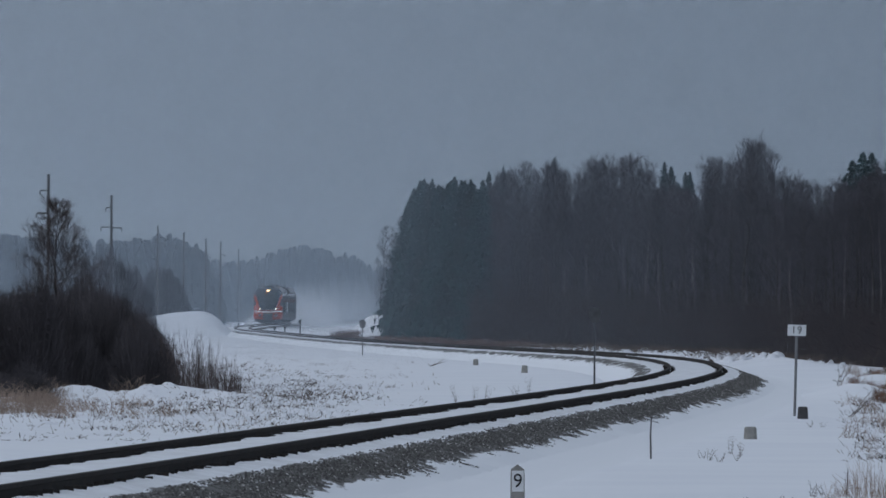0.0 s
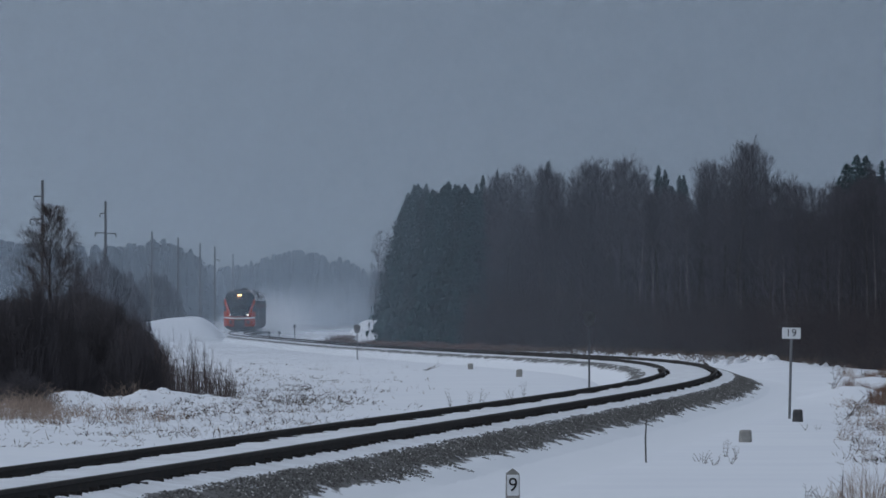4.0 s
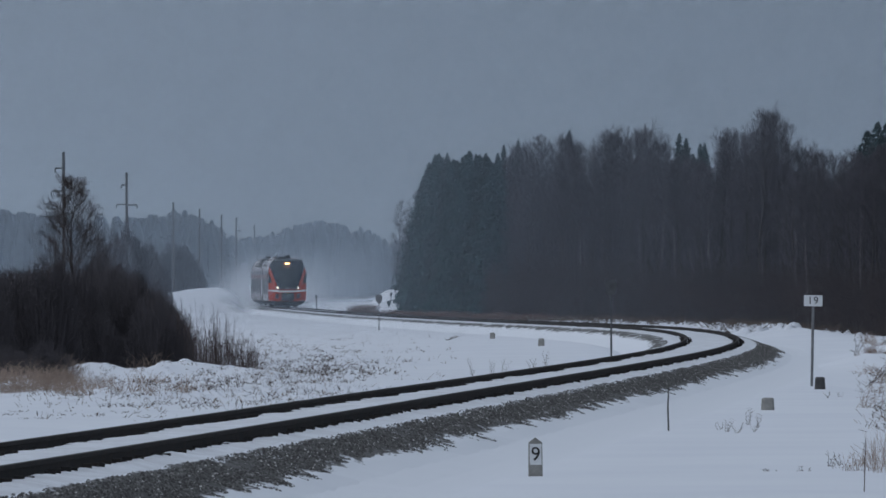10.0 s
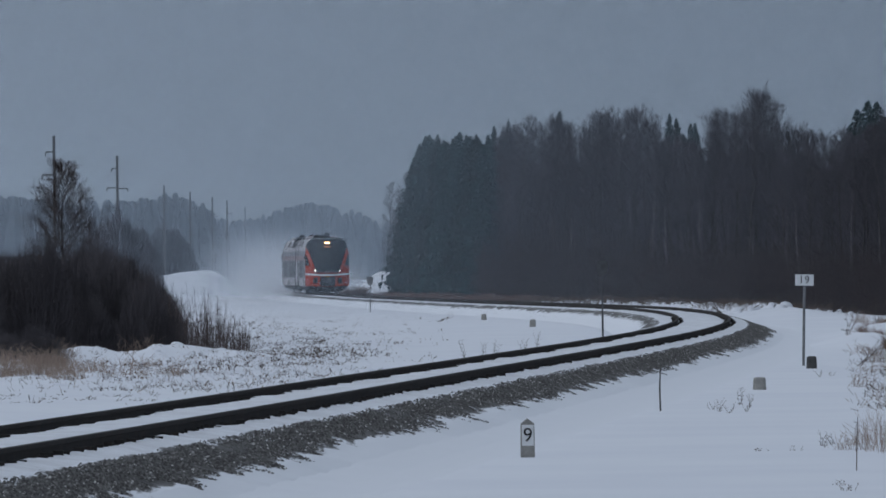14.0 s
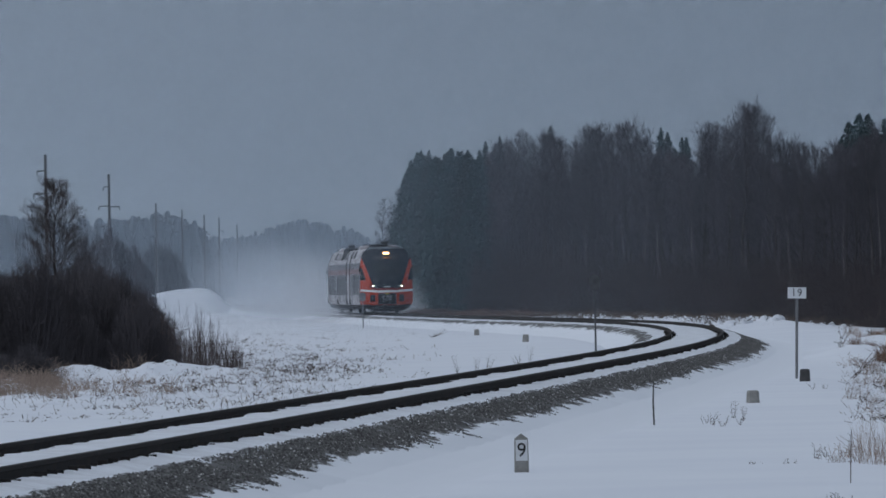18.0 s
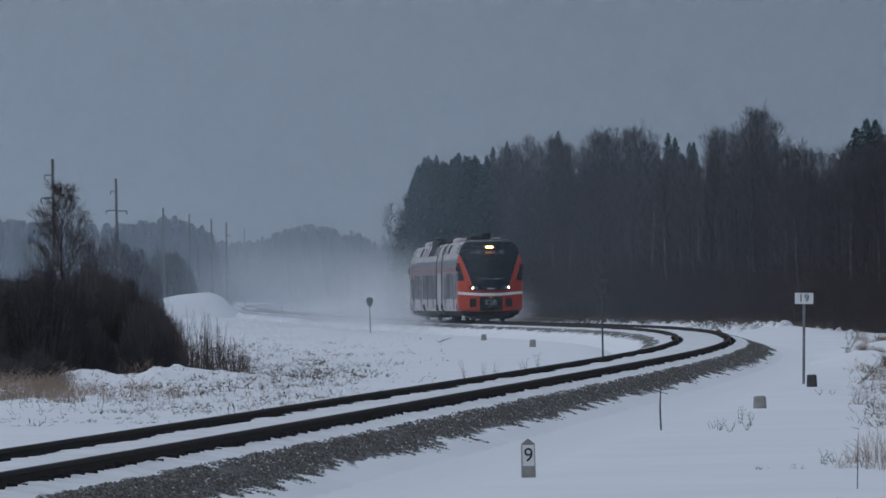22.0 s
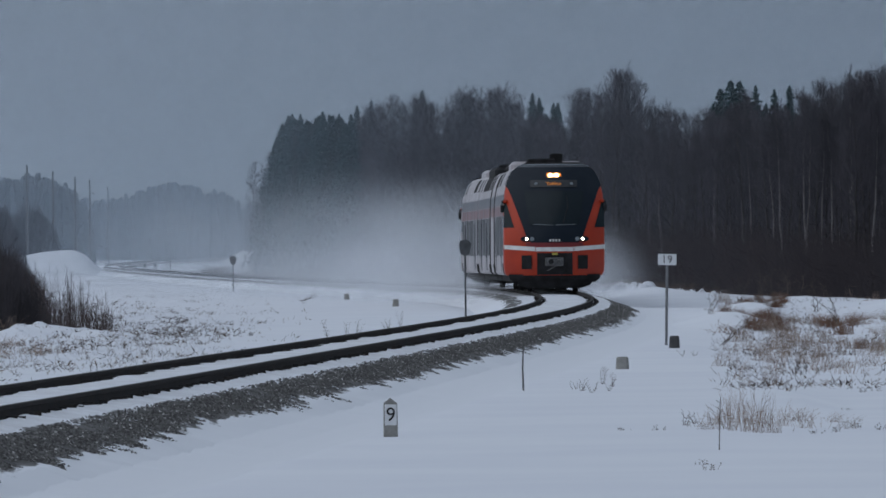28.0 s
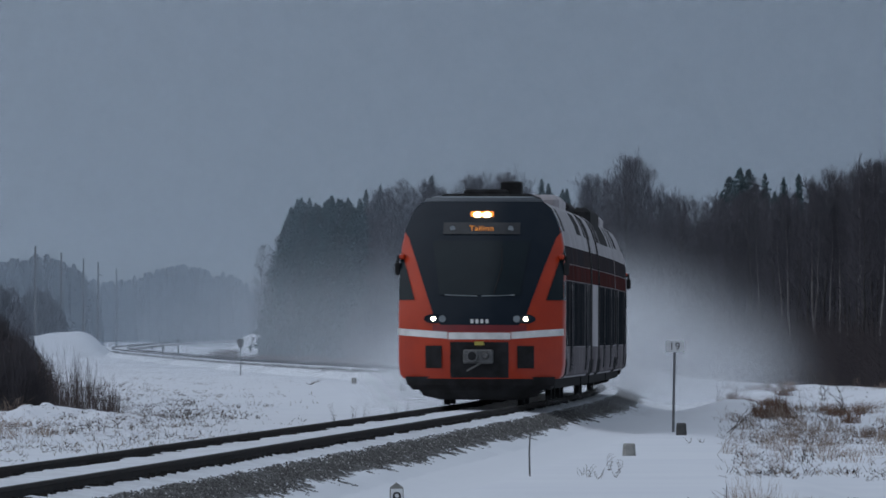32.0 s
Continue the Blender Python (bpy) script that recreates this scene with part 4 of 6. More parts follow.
def km_sign(x, y):
    z = ground_z(x, y)
    sign = thing("distance_sign", "white number plate 19 on a thin grey steel post", "sign", at=pose(x, y, z - 0.2, 0, 1.3, 0))
    m = Mesh()
    m.tube((0, 0, 0), (0, 0, 2.0), 0.030, 0.030, 10)
    part("pole", m, GALV, sign)
    p = Mesh()
    p.box((-0.20, -0.05, 1.93), (0.20, -0.034, 2.17), inset=0.003)
    plate = part("plate", p, WHITE, sign, "white rectangular plate")
    for word, off in (("1", -0.068), ("9", 0.058)):
        part("digit", flat_text(word, 0.225, BLACK_INK), None, plate, "black digit " + word, at=pose(off, -0.053, 2.05, 90, 0, 0))
    c = Mesh()
    for zz in (1.98, 2.1):
        c.box((-0.05, -0.034, zz), (0.05, 0.035, zz + 0.02))
    part("bracket", c, GALV, sign)


def marker_stone(x, y, w, h, lean=0.0, dark=False):
    z = ground_z(x, y)
    st = thing("marker_stone", "small weathered concrete marker block in the snow", "marker block", "marker blocks along the line", at=pose(x, y, z - 0.1, 0, lean, random.Random(int(y)).uniform(-6, 6)))
    m = Mesh()
    rows = []
    for zz, s in ((0, 1.0), (h * 0.82 + 0.1, 0.88), (h * 0.95 + 0.1, 0.80), (h + 0.1, 0.62)):
        a, b = w / 2 * s, w * 0.4 * s
        c = 0.2 * w * s
        rows.append([(-a + c, -b, zz), (a - c, -b, zz), (a, -b + c, zz), (a, b - c, zz), (a - c, b, zz), (-a + c, b, zz), (-a, b - c, zz), (-a, -b + c, zz)])
    m.grid(rows, close=True)
    m.add(rows[-1], [tuple(range(8))])
    part("block", m, DARK_STONE if dark else CONCRETE, st)
    cap = Mesh()
    cap.grid([[(p[0] * 0.9, p[1] * 0.9, h + 0.1 + 0.004) for p in rows[-1]], [(p[0] * 0.5, p[1] * 0.5, h + 0.1 + 0.02) for p in rows[-1]]], close=True)
    cap.add([(p[0] * 0.5, p[1] * 0.5, h + 0.12) for p in rows[-1]], [tuple(range(8))])
    part("snow_cap", cap, SNOW, st, smooth=True)


def spade_signal(x, y, hgt, wide, lean=0.0, paint=None):
    """A trackside board seen from behind: a rounded, tapering shield on a thin post."""
    paint = paint or DULL_STEEL
    z = ground_z(x, y)
    s = thing("trackside_signal_board", "rounded grey signal board on a thin dark post, seen from behind", "signal board", "signal boards", at=pose(x, y, z - 0.2, 0, lean, 0))
    m = Mesh()
    m.tube((0, 0, 0), (0, 0, hgt - 0.1 + 0.2), 0.032, 0.028, 8)
    part("post", m, paint, s)
    b = Mesh()
    out = []
    for k in range(13):
        a = math.pi * k / 12
        out.append((math.cos(a) * wide / 2, hgt + 0.2 - wide * 0.42 + math.sin(a) * wide * 0.42))
    out += [(-wide * 0.36, hgt + 0.2 - wide * 1.15), (-wide * 0.2, hgt + 0.2 - wide * 1.25), (wide * 0.2, hgt + 0.2 - wide * 1.25), (wide * 0.36, hgt + 0.2 - wide * 1.15)]
    n = len(out)
    b.add([(p, -0.05, q) for p, q in out] + [(p, -0.035, q) for p, q in out],
          [tuple(reversed(range(n))), tuple(range(n, 2 * n))] + [(k, (k + 1) % n, n + (k + 1) % n, n + k) for k in range(n)])
    part("board", b, paint, s)
    c = Mesh()
    for zz in (hgt - wide * 0.5, hgt - wide * 0.2):
        c.box((-wide * 0.3, -0.065, zz + 0.2), (wide * 0.3, -0.05, zz + 0.225))
    part("rib", c, paint, s)


picket_post(0.955, 111.5)
km_sign(7.82, 215)
marker_stone(5.48, 171.5, 0.235, 0.215)
marker_stone(7.76, 208.5, 0.235, 0.26, dark=True)
marker_stone(3.50, 380, 0.25, 0.29, 2)
marker_stone(1.93, 446, 0.25, 0.27)
spade_signal(5.22, 321, 2.45, 0.40)
# farther board gets paler steel: haze in front of it put into its colour
spade_signal(-4.03, 570, 2.05, 0.40, 0.0, GALV)
tracker = thing("stake", "thin dark wooden stake stuck in the snow", "stake", at=pose(3.22, 146.5, ground_z(3.22, 146.5) - 0.1))
m_ = Mesh()
m_.tube((0, 0, 0), (-0.01, 0, 0.45), 0.014, 0.013, 6)
m_.tube((-0.01, 0, 0.45), (0.005, 0, 0.74), 0.013, 0.009, 6)
part("stick", m_, DARK_WOOD, tracker)
# far small posts by the bend
for px_, y_, h_ in ((-235, 1000, 1.6), (-262, 1060, 0.8), (-280, 1080, 0.7)):
    q_ = thing("line_post", "small dark post beside the far track", "post", "line posts", at=pose(px_ * y_ / 17603.0, y_, ground_z(px_ * y_ / 17603.0, y_)))
    m_ = Mesh()
    m_.tube((0, 0, -0.2), (0, 0, h_), 0.06, 0.06, 6)
    m_.box((-0.14, -0.08, h_ - 0.3), (0.14, 0.08, h_), inset=0.03)
    part("post", m_, UNDER, q_)


# ---- telegraph poles along the far side of the field ----
def telegraph_pole(px, y, top, arms):
    x = px * y / 17603.0
    z = ground_z(x, y)
    hgt = 1.513 + top * y / 17603.0 - z
    p = thing("telegraph_pole", "tall bare wooden line pole with small cross-arms", "pole", "line poles", at=pose(x, y, z))
    m = Mesh()
    m.tube((0, 0, -0.3), (0, 0, hgt), 0.13, 0.10, 8)
    part("shaft", m, DARK_WOOD, p)
    for a, l, sd in arms:
        c = Mesh()
        c.box((-0.08 if sd > 0 else -l, -0.05, hgt - a), (l if sd > 0 else 0.08, 0.05, hgt - a + 0.09))
        arm = part("cross_arm", c, DARK_WOOD, p)
        i = Mesh()
        e = l if sd > 0 else -l
        i.tube((e, 0, hgt - a - 0.25), (e, 0, hgt - a), 0.05, 0.05, 6)
        part("insulator", i, GALV, arm)


telegraph_pole(-681, 652, 243, [(1.1, 0.55, -1), (2.6, 0.8, -1)])
telegraph_pole(-569.5, 769, 206, [(1.0, 0.42, -1), (2.5, 0.8, -1), (2.55, 0.8, 1)])
telegraph_pole(-487, 1035, 153, [(1.9, 0.65, 1)])
telegraph_pole(-441, 1123, 141, [(1.9, 0.5, 1)])
telegraph_pole(-402, 1195, 131, [])
telegraph_pole(-376, 1267, 125, [(1.7, 0.55, 1)])
telegraph_pole(-344, 1414, 112, [])


# ---- trees ----
def winter_tree(seed, h, spread, first, bark, n1=34, n2=9, n3=5, steep=(0.5, 0.95), twig=0.0075, cone=False):
    """A leafless tree: wavering trunk, ascending limbs, side branches, and fine twigs."""
    rng = random.Random(seed)
    trunk, crown = Mesh(), Mesh()
    r = 0.009 * h + 0.02
    sway = [Vector((0, 0, -0.3))]
    for k in range(1, 11):
        sway.append(Vector((sway[-1].x + rng.gauss(0, 0.007) * h, sway[-1].y + rng.gauss(0, 0.007) * h, h * 0.96 * k / 10)))
    trunk.grid([[c + Vector((math.cos(j * 1.0472), math.sin(j * 1.0472), 0)) * r * (1 - 0.94 * k / 10) for j in range(6)] for k, c in enumerate(sway)], close=True)

    def turned(way, a):
        side = Vector((rng.gauss(0, 1), rng.gauss(0, 1), rng.gauss(0.25, 0.8)))
        side = (side - way * side.dot(way)).normalized()
        return (way * math.cos(a) + side * math.sin(a)).normalized()

    for k in range(n1):
        f = first + (0.985 - first) * ((k + rng.random()) / n1) ** 0.85
        g = (f - first) / (1 - first)
        i = min(int(f * 10), 9)
        base = sway[i].lerp(sway[i + 1], f * 10 - i)
        wide = spread * ((1.02 - g) ** 0.62 if cone else (1.02 - g) ** 0.55 * (0.6 + 0.75 * g * (1.3 - g)))
        ang = rng.uniform(*steep)
        l = min(wide * rng.uniform(0.6, 1.12) / math.sin(ang), (h * 1.01 - base.z) / math.cos(ang) + 0.05 * h)
        a = k * 2.399 + rng.uniform(-0.5, 0.5)
        way = Vector((math.cos(a) * math.sin(ang), math.sin(a) * math.sin(ang), math.cos(ang)))
        mid = base + way * l * 0.55 - Vector((0, 0, 0.04 * l))
        tip = base + way * l
        r1 = r * (1 - 0.9 * f) * (0.24 if cone else 0.42) + twig * 0.9
        crown.tube(base, mid, r1, r1 * 0.65, 3, caps=False)
        crown.tube(mid, tip, r1 * 0.65, twig * 0.6, 3, caps=False)
        for _ in range(n2):
            q = rng.uniform(0.18, 1.0)
            o = base.lerp(mid, q / 0.55) if q < 0.55 else mid.lerp(tip, (q - 0.55) / 0.45)
            w2 = turned(way, rng.uniform(0.35, 0.95))
            l2 = l * rng.uniform(0.22, 0.46) * (1.15 - 0.6 * q) + 0.02 * h
            e = o + w2 * l2
            crown.tube(o, e, twig * 1.15, twig * 0.55, 3, caps=False)
            for _k in range(n3):
                p = o.lerp(e, rng.uniform(0.25, 1.0))
                w3 = turned(w2, rng.uniform(0.3, 0.9))
                crown.tube(p, p + w3 * l2 * rng.uniform(0.3, 0.6), twig * 0.75, twig * 0.4, 3, caps=False)
    return trunk.data("trunk", bark), crown.data("crown", TWIG)


def spruce_meshes(seed, h, spread, blunt=False):
    """A conifer in whorls of drooping boughs, each hung with short sprays of needles."""
    rng = random.Random(seed)
    trunk, crown, frost = Mesh(), Mesh(), Mesh()
    trunk.tube((0, 0, -0.3), (0, 0, h * 0.985), 0.012 * h, 0.015, 6, caps=False)
    boughs = 460
    for j in range(boughs):
        f = ((j + rng.random()) / boughs) ** 0.92
        z = h * (0.02 + 0.975 * f)
        reach = spread * ((1 - f) ** 0.74 if not blunt else min(1.0, 0.25 + 1.6 * f) * (1 - f) ** 0.5) + 0.05
        a = j * 2.399 + rng.uniform(-0.4, 0.4)
        l = reach * rng.uniform(0.5, 1.15) * (1 + 0.55 * noise.noise((math.cos(a) * 1.3 + seed, math.sin(a) * 1.3, z * 1.1)))
        d = Vector((math.cos(a), math.sin(a), 0))
        s = Vector((-d.y, d.x, 0))
        b = Vector((0, 0, z))
        tip = b + d * l + Vector((0, 0, -l * rng.uniform(0.08, 0.40) + 0.1 * f))
        crown.tube(b, tip, 0.03, 0.01, 3, caps=False)
        for q in range(8):
            g = 0.2 + 0.8 * (q + rng.random()) / 8
            o = b.lerp(tip, g)
            w = rng.uniform(0.10, 0.22) * (0.2 + 0.55 * l)
            e = o + d * rng.uniform(0.5, 1.1) * w + s * rng.choice((-1, 1)) * rng.uniform(0.3, 1.3) * w - Vector((0, 0, rng.uniform(0, 0.4) * w))
            hang = rng.uniform(0.3, 1.1) * (0.035 + 0.2 * l)
            n1, n2 = o + s * w * 0.5, o - s * w * 0.5
            low = o.lerp(e, 0.6) - Vector((0, 0, hang))
            crown.add([o + Vector((0, 0, 0.035)), n1, e, n2, low], [(0, 1, 2), (0, 2, 3), (1, 4, 2), (3, 2, 4), (0, 4, 1), (0, 3, 4)])
            if rng.random() < 0.06 and g > 0.6:
                up = Vector((0, 0, 0.03))
                frost.add([o + up * 2.4, n1 + up, e + up, n2 + up], [(0, 1, 2), (0, 2, 3)])
    return trunk.data("trunk", BARK), crown.data("crown", NEEDLE), frost.data("snow_on_boughs", FROST)


def tree_thing(name, label, meshes, m, group, parts=("trunk", "crown", "snow_on_boughs")):
    t = thing(name, label, "tree", group, at=m)
    for nm, me in zip(parts, meshes):
        ob = part(nm, me, None, t)
        if nm != "trunk":
            ob["kind"] = "stuff"
    return t


# wood's top in pixels over eye level, fitted to the camera's view, and how far off its edge runs
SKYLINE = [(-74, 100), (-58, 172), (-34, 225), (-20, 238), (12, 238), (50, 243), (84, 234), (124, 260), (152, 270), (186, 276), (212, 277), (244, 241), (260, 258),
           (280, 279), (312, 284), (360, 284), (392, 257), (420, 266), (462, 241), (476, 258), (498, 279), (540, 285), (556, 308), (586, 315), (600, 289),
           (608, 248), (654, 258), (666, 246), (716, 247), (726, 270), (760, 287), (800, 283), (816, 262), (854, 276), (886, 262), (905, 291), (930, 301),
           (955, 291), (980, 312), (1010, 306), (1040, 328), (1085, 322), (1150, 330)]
FRONT = [(-80, 885), (60, 720), (250, 640), (466, 562), (600, 520), (700, 480), (900, 420), (1150, 385)]


def forest():
    rng = random.Random(21)
    F = 17603.0
    bare = [winter_tree(100 + k, 10.0, 1.45 + 0.12 * k, 0.28, BARK) for k in range(5)]
    birch = [winter_tree(200 + k, 10.0, 1.25, 0.52, BIRCH, 30, 9, 6, (0.3, 0.7), 0.0068) for k in range(4)]
    fir = [spruce_meshes(300 + k, 10.0, 2.0 + 0.14 * k) for k in range(6)]
    pine = spruce_meshes(320, 10.0, 2.0, True)
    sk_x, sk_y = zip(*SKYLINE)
    fr_x, fr_y = zip(*FRONT)

    def stand(px, back, f, kind, lean=1.0):
        y = float(np.interp(px, fr_x, fr_y)) + back
        x = px * y / F
        z = ground_z(x, y)
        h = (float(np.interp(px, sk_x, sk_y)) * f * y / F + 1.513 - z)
        m = pose(x, y, z, 0, 0, rng.uniform(0, 360)) @ Matrix.Diagonal((h / 10 * lean, h / 10 * lean, h / 10, 1))
        if kind == "spruce":
            tree_thing("spruce", "dark green spruce with a little snow at the wood's edge", rng.choice(fir), m, "trees of the wood")
        elif kind == "pine":
            tree_thing("pine", "broad dark green pine rising over the wood", pine, m, "trees of the wood")
        elif kind == "birch":
            tree_thing("birch", "bare birch with a pale trunk in the wood", rng.choice(birch), m, "trees of the wood")
        else:
            tree_thing("bare_tree", "bare grey-brown winter tree in the wood", rng.choice(bare), m, "trees of the wood")

    # the spruces at the wood's end, dense and close together
    for px in (-47, -42, -36, -30, -24, -17, -6, 4, 14, 24, 34, 46, 56, 66, 78, 88):
        stand(px + rng.uniform(-3, 3), rng.uniform(0, 14), rng.uniform(0.90, 1.0), "spruce", rng.uniform(0.75, 1.0))
        stand(px + rng.uniform(2, 8), rng.uniform(12, 30), rng.uniform(0.93, 1.0), "spruce", rng.uniform(0.75, 0.95))
        stand(px + rng.uniform(-6, 2), rng.uniform(24, 50), rng.uniform(0.92, 1.0), "spruce", rng.uniform(0.75, 0.95))
    for px, f in ((98, 1.03), (124, 0.99), (110, 0.92), (214, 1.0), (204, 0.95), (409, 1.02), (421, 0.98), (446, 1.0), (454, 1.02), (434, 0.9), (805, 1.0), (838, 1.0), (865, 1.02), (822, 0.93)):
        stand(px, rng.uniform(60, 90), f, "spruce", 0.72)
    for px, f in ((742, 0.98), (760, 1.0), (776, 1.0), (728, 0.9)):
        stand(px, 70, f, "pine", 0.8)
    # the canopy that makes the outline, then the lower trees in front of it
    px = 96.0
    while px < 1150:
        low = 396 < px < 474 or 722 < px < 786 or 796 < px < 872
        stand(px, rng.uniform(6, 45), rng.uniform(0.80, 0.90) if low else rng.uniform(0.93, 1.0), "birch" if rng.random() < 0.4 else "bare", rng.uniform(0.6, 0.95))
        px += rng.uniform(5, 10)
    for k in range(110):
        stand(92 + 1058 * (k + rng.random()) / 110, rng.uniform(0, 26), rng.uniform(0.66, 0.9), "birch" if rng.random() < (0.12 if k < 50 else 0.34) else "bare", rng.uniform(0.6, 0.95))
    for px, y, top in ((-92, 912, 165), (-78, 905, 140), (-64, 900, 175)):
        x = px * y / F
        h = top * y / F + 2.1
        tree_thing("bare_tree", "bare hazy tree at the end of the wood", bare[1], pose(x, y, ground_z(x, y), 0, 0, px) @ Matrix.Diagonal((h / 12, h / 12, h / 10, 1)), "trees of the wood")
    # the depth of the wood and its scrub
    depth, scrub = Mesh(), Mesh()
    for _ in range(5200):
        px = rng.uniform(-55, 1160)
        y = float(np.interp(px, fr_x, fr_y)) + rng.uniform(15, 95)
        x = px * y / F
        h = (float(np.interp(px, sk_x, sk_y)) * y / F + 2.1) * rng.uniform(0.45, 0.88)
        b = Vector((x, y, -0.9))
        t = b + Vector((rng.uniform(-0.5, 0.5), 0, h))
        depth.tube(b, t, rng.uniform(0.04, 0.09), 0.015, 3, caps=False)
        for _k in range(4):
            o = b.lerp(t, rng.uniform(0.3, 0.97))
            depth.tube(o, o + Vector((rng.uniform(-1.2, 1.2), rng.uniform(-1, 1), rng.uniform(0.3, 1.5))), 0.03, 0.01, 3, caps=False)
    tagged(part("wood_interior", depth, TWIG), "dense dark stems inside the wood", "woods", kind="stuff")
    for _ in range(21000):
        px = rng.uniform(-60, 1160)
        y = float(np.interp(px, fr_x, fr_y)) + rng.uniform(-14, 22)
        x = px * y / F
        h = rng.triangular(0.6, 5.0, 2.3) * y / 600
        b = Vector((x, y, ground_z(x, y) - 0.1))
        t = b + Vector((rng.uniform(-0.5, 0.5), rng.uniform(-0.4, 0.4), h))
        scrub.tube(b, t, 0.018, 0.006, 3, caps=False)
        o = b.lerp(t, rng.uniform(0.3, 0.9))
        scrub.tube(o, o + Vector((rng.uniform(-0.7, 0.7), rng.uniform(-0.4, 0.4), rng.uniform(0.0, 0.6))), 0.012, 0.006, 3, caps=False)
    tagged(part("wood_edge_scrub", scrub, TWIG_RED), "reddish brown leafless scrub along the wood", "scrub", kind="stuff")


forest()


def far_woods(name, y, line, step, seed, mat=None):
    """A distant wood: crowns of many small tilted clumps over a thicket."""
    rng = random.Random(seed)
    F = 17603.0
    lx, ly = zip(*line)
    m = Mesh()
    px = lx[0]
    while px < lx[-1]:
        for row in range(4):
            yy = y + row * 30 + rng.uniform(-15, 15)
            x = (px + rng.uniform(-8, 8)) * yy / F
            h = (float(np.interp(px, lx, ly)) * yy / F + 2.6) * rng.uniform(0.84, 1.0)
            w = rng.uniform(1.6, 3.0)
            rows = []
            for q in range(7):
                f = q / 6
                r = 0.86 * w * math.sin(math.pi * min(0.40 + 0.58 * f, 0.97)) ** 0.7
                rows.append([(x + math.cos(k * 0.7854) * r * rng.uniform(0.8, 1.15), yy + math.sin(k * 0.7854) * r, -1.6 + h * 0.95 * f) for k in range(8)])
            m.grid(rows, close=True)
            for _ in range(70):
                f = 0.92 * rng.random() ** 0.7
                a = rng.uniform(0, math.tau)
                r = w * rng.uniform(0.75, 1.02) * math.sin(math.pi * min(0.42 + 0.57 * f, 0.985)) ** 0.7
                c = Vector((x + math.cos(a) * r, yy + math.sin(a) * r, -1.6 + h * f))
                q = rng.uniform(0.2, 0.5) * (1.2 - 0.6 * f)
                u = Vector((rng.uniform(-1, 1), rng.uniform(-0.5, 0.5), rng.uniform(-1, 1))).normalized() * q
                v = Vector((rng.uniform(-1, 1), rng.uniform(-1, 1), rng.uniform(-1, 1))).normalized() * q
                m.add([c + u, c + v, c - u, c - v * 0.8], [(0, 1, 2), (0, 2, 3), (0, 1, 3), (1, 2, 3)])
        px += step
    tagged(part(name, m, mat or FAR_WOOD), "distant hazy woods on the horizon", "far woods", kind="stuff")


far_woods("far_woods", 1500, [(-1000, 140), (-784, 158), (-730, 150), (-600, 143), (-500, 152), (-478, 158), (-440, 145), (-400, 128), (-385, 60)], 9, 41)
far_woods("far_woods", 1950, [(-440, 90), (-400, 108), (-345, 104), (-300, 116), (-260, 130), (-225, 134), (-180, 122), (-140, 116), (-95, 95), (-50, 92), (0, 90)], 9, 42)


# ---- shrubs on the field ----
def shrub_meshes(seed, h, spread, stems, thick=0.016, upright=False):
    """Bare stems fanning out to a fuzzy domed outline."""
    rng = random.Random(seed)
    m = Mesh()
    for _ in range(stems):
        a = rng.uniform(0, 6.283)
        up = rng.random() ** (0.5 if not upright else 0.25)
        out = math.sqrt(max(0.0, 1 - up * up))
        r = rng.uniform(0.55, 1.0) ** 0.5 * rng.uniform(0.9, 1.06)
        tip = Vector((math.cos(a) * out * spread * r, math.sin(a) * out * spread * r, up * h * r))
        b = Vector((tip.x * 0.45 + rng.gauss(0, 0.04), tip.y * 0.45, -0.06))
        k = b.lerp(tip, 0.55) + Vector((-tip.x * 0.12, -tip.y * 0.12, 0.05 * h))
        m.tube(b, k, thick, thick * 0.75, 3, caps=False)
        m.tube(k, tip, thick * 0.75, thick * 0.3, 3, caps=False)
        for _k in range(6):
            o = b.lerp(k, rng.uniform(0.5, 1)) if _k < 2 else k.lerp(tip, rng.uniform(0, 1))
            way = Vector((rng.uniform(-1, 1), rng.uniform(-1, 1), rng.uniform(-0.15, 1.0)))
            m.tube(o, o + way * rng.uniform(0.05, 0.13), thick * 0.5, thick * 0.25, 3, caps=False)
    return m


def twig_plant(name, label, px, py, hgt, seed, lean=0.0, thick=0.006):
    """A little leafless plant: a few forked stems."""
    rng = random.Random(seed)
    y = 2.11 * 17603.0 / py
    for _ in range(4):
        y = (1.513 - ground_z(px * y / 17603.0, y)) * 17603.0 / py
    x = px * y / 17603.0
    t = thing(name, label, "twigs", "twigs in the snow", at=pose(x, y, ground_z(x, y)))
    for k in range(3):
        m = Mesh()
        p = Vector((rng.uniform(-0.12, 0.12) * hgt, 0, -0.05))
        w = Vector((lean + rng.uniform(-0.4, 0.4), rng.uniform(-0.3, 0.3), 1)).normalized()
        r = thick
        for j in range(5):
            q = p + w * hgt / 5
            m.tube(p, q, r, r * 0.8, 4, caps=False)
            s = Vector((rng.choice((-1, 1)) * rng.uniform(0.5, 1.1), 0, rng.uniform(0.3, 0.9)))
            e = q + s * hgt * rng.uniform(0.10, 0.22)
            m.tube(q, e, r * 0.7, r * 0.4, 3, caps=False)
            m.tube(q.lerp(e, 0.5), q.lerp(e, 0.5) + Vector((rng.uniform(-0.3, 0.3), 0, 0.5)) * hgt * 0.12, r * 0.5, r * 0.3, 3, caps=False)
            w = (w + Vector((rng.uniform(-0.35, 0.35), 0, 0))).normalized()
            p, r = q, r * 0.8
        part("stem", m, WEED, t)


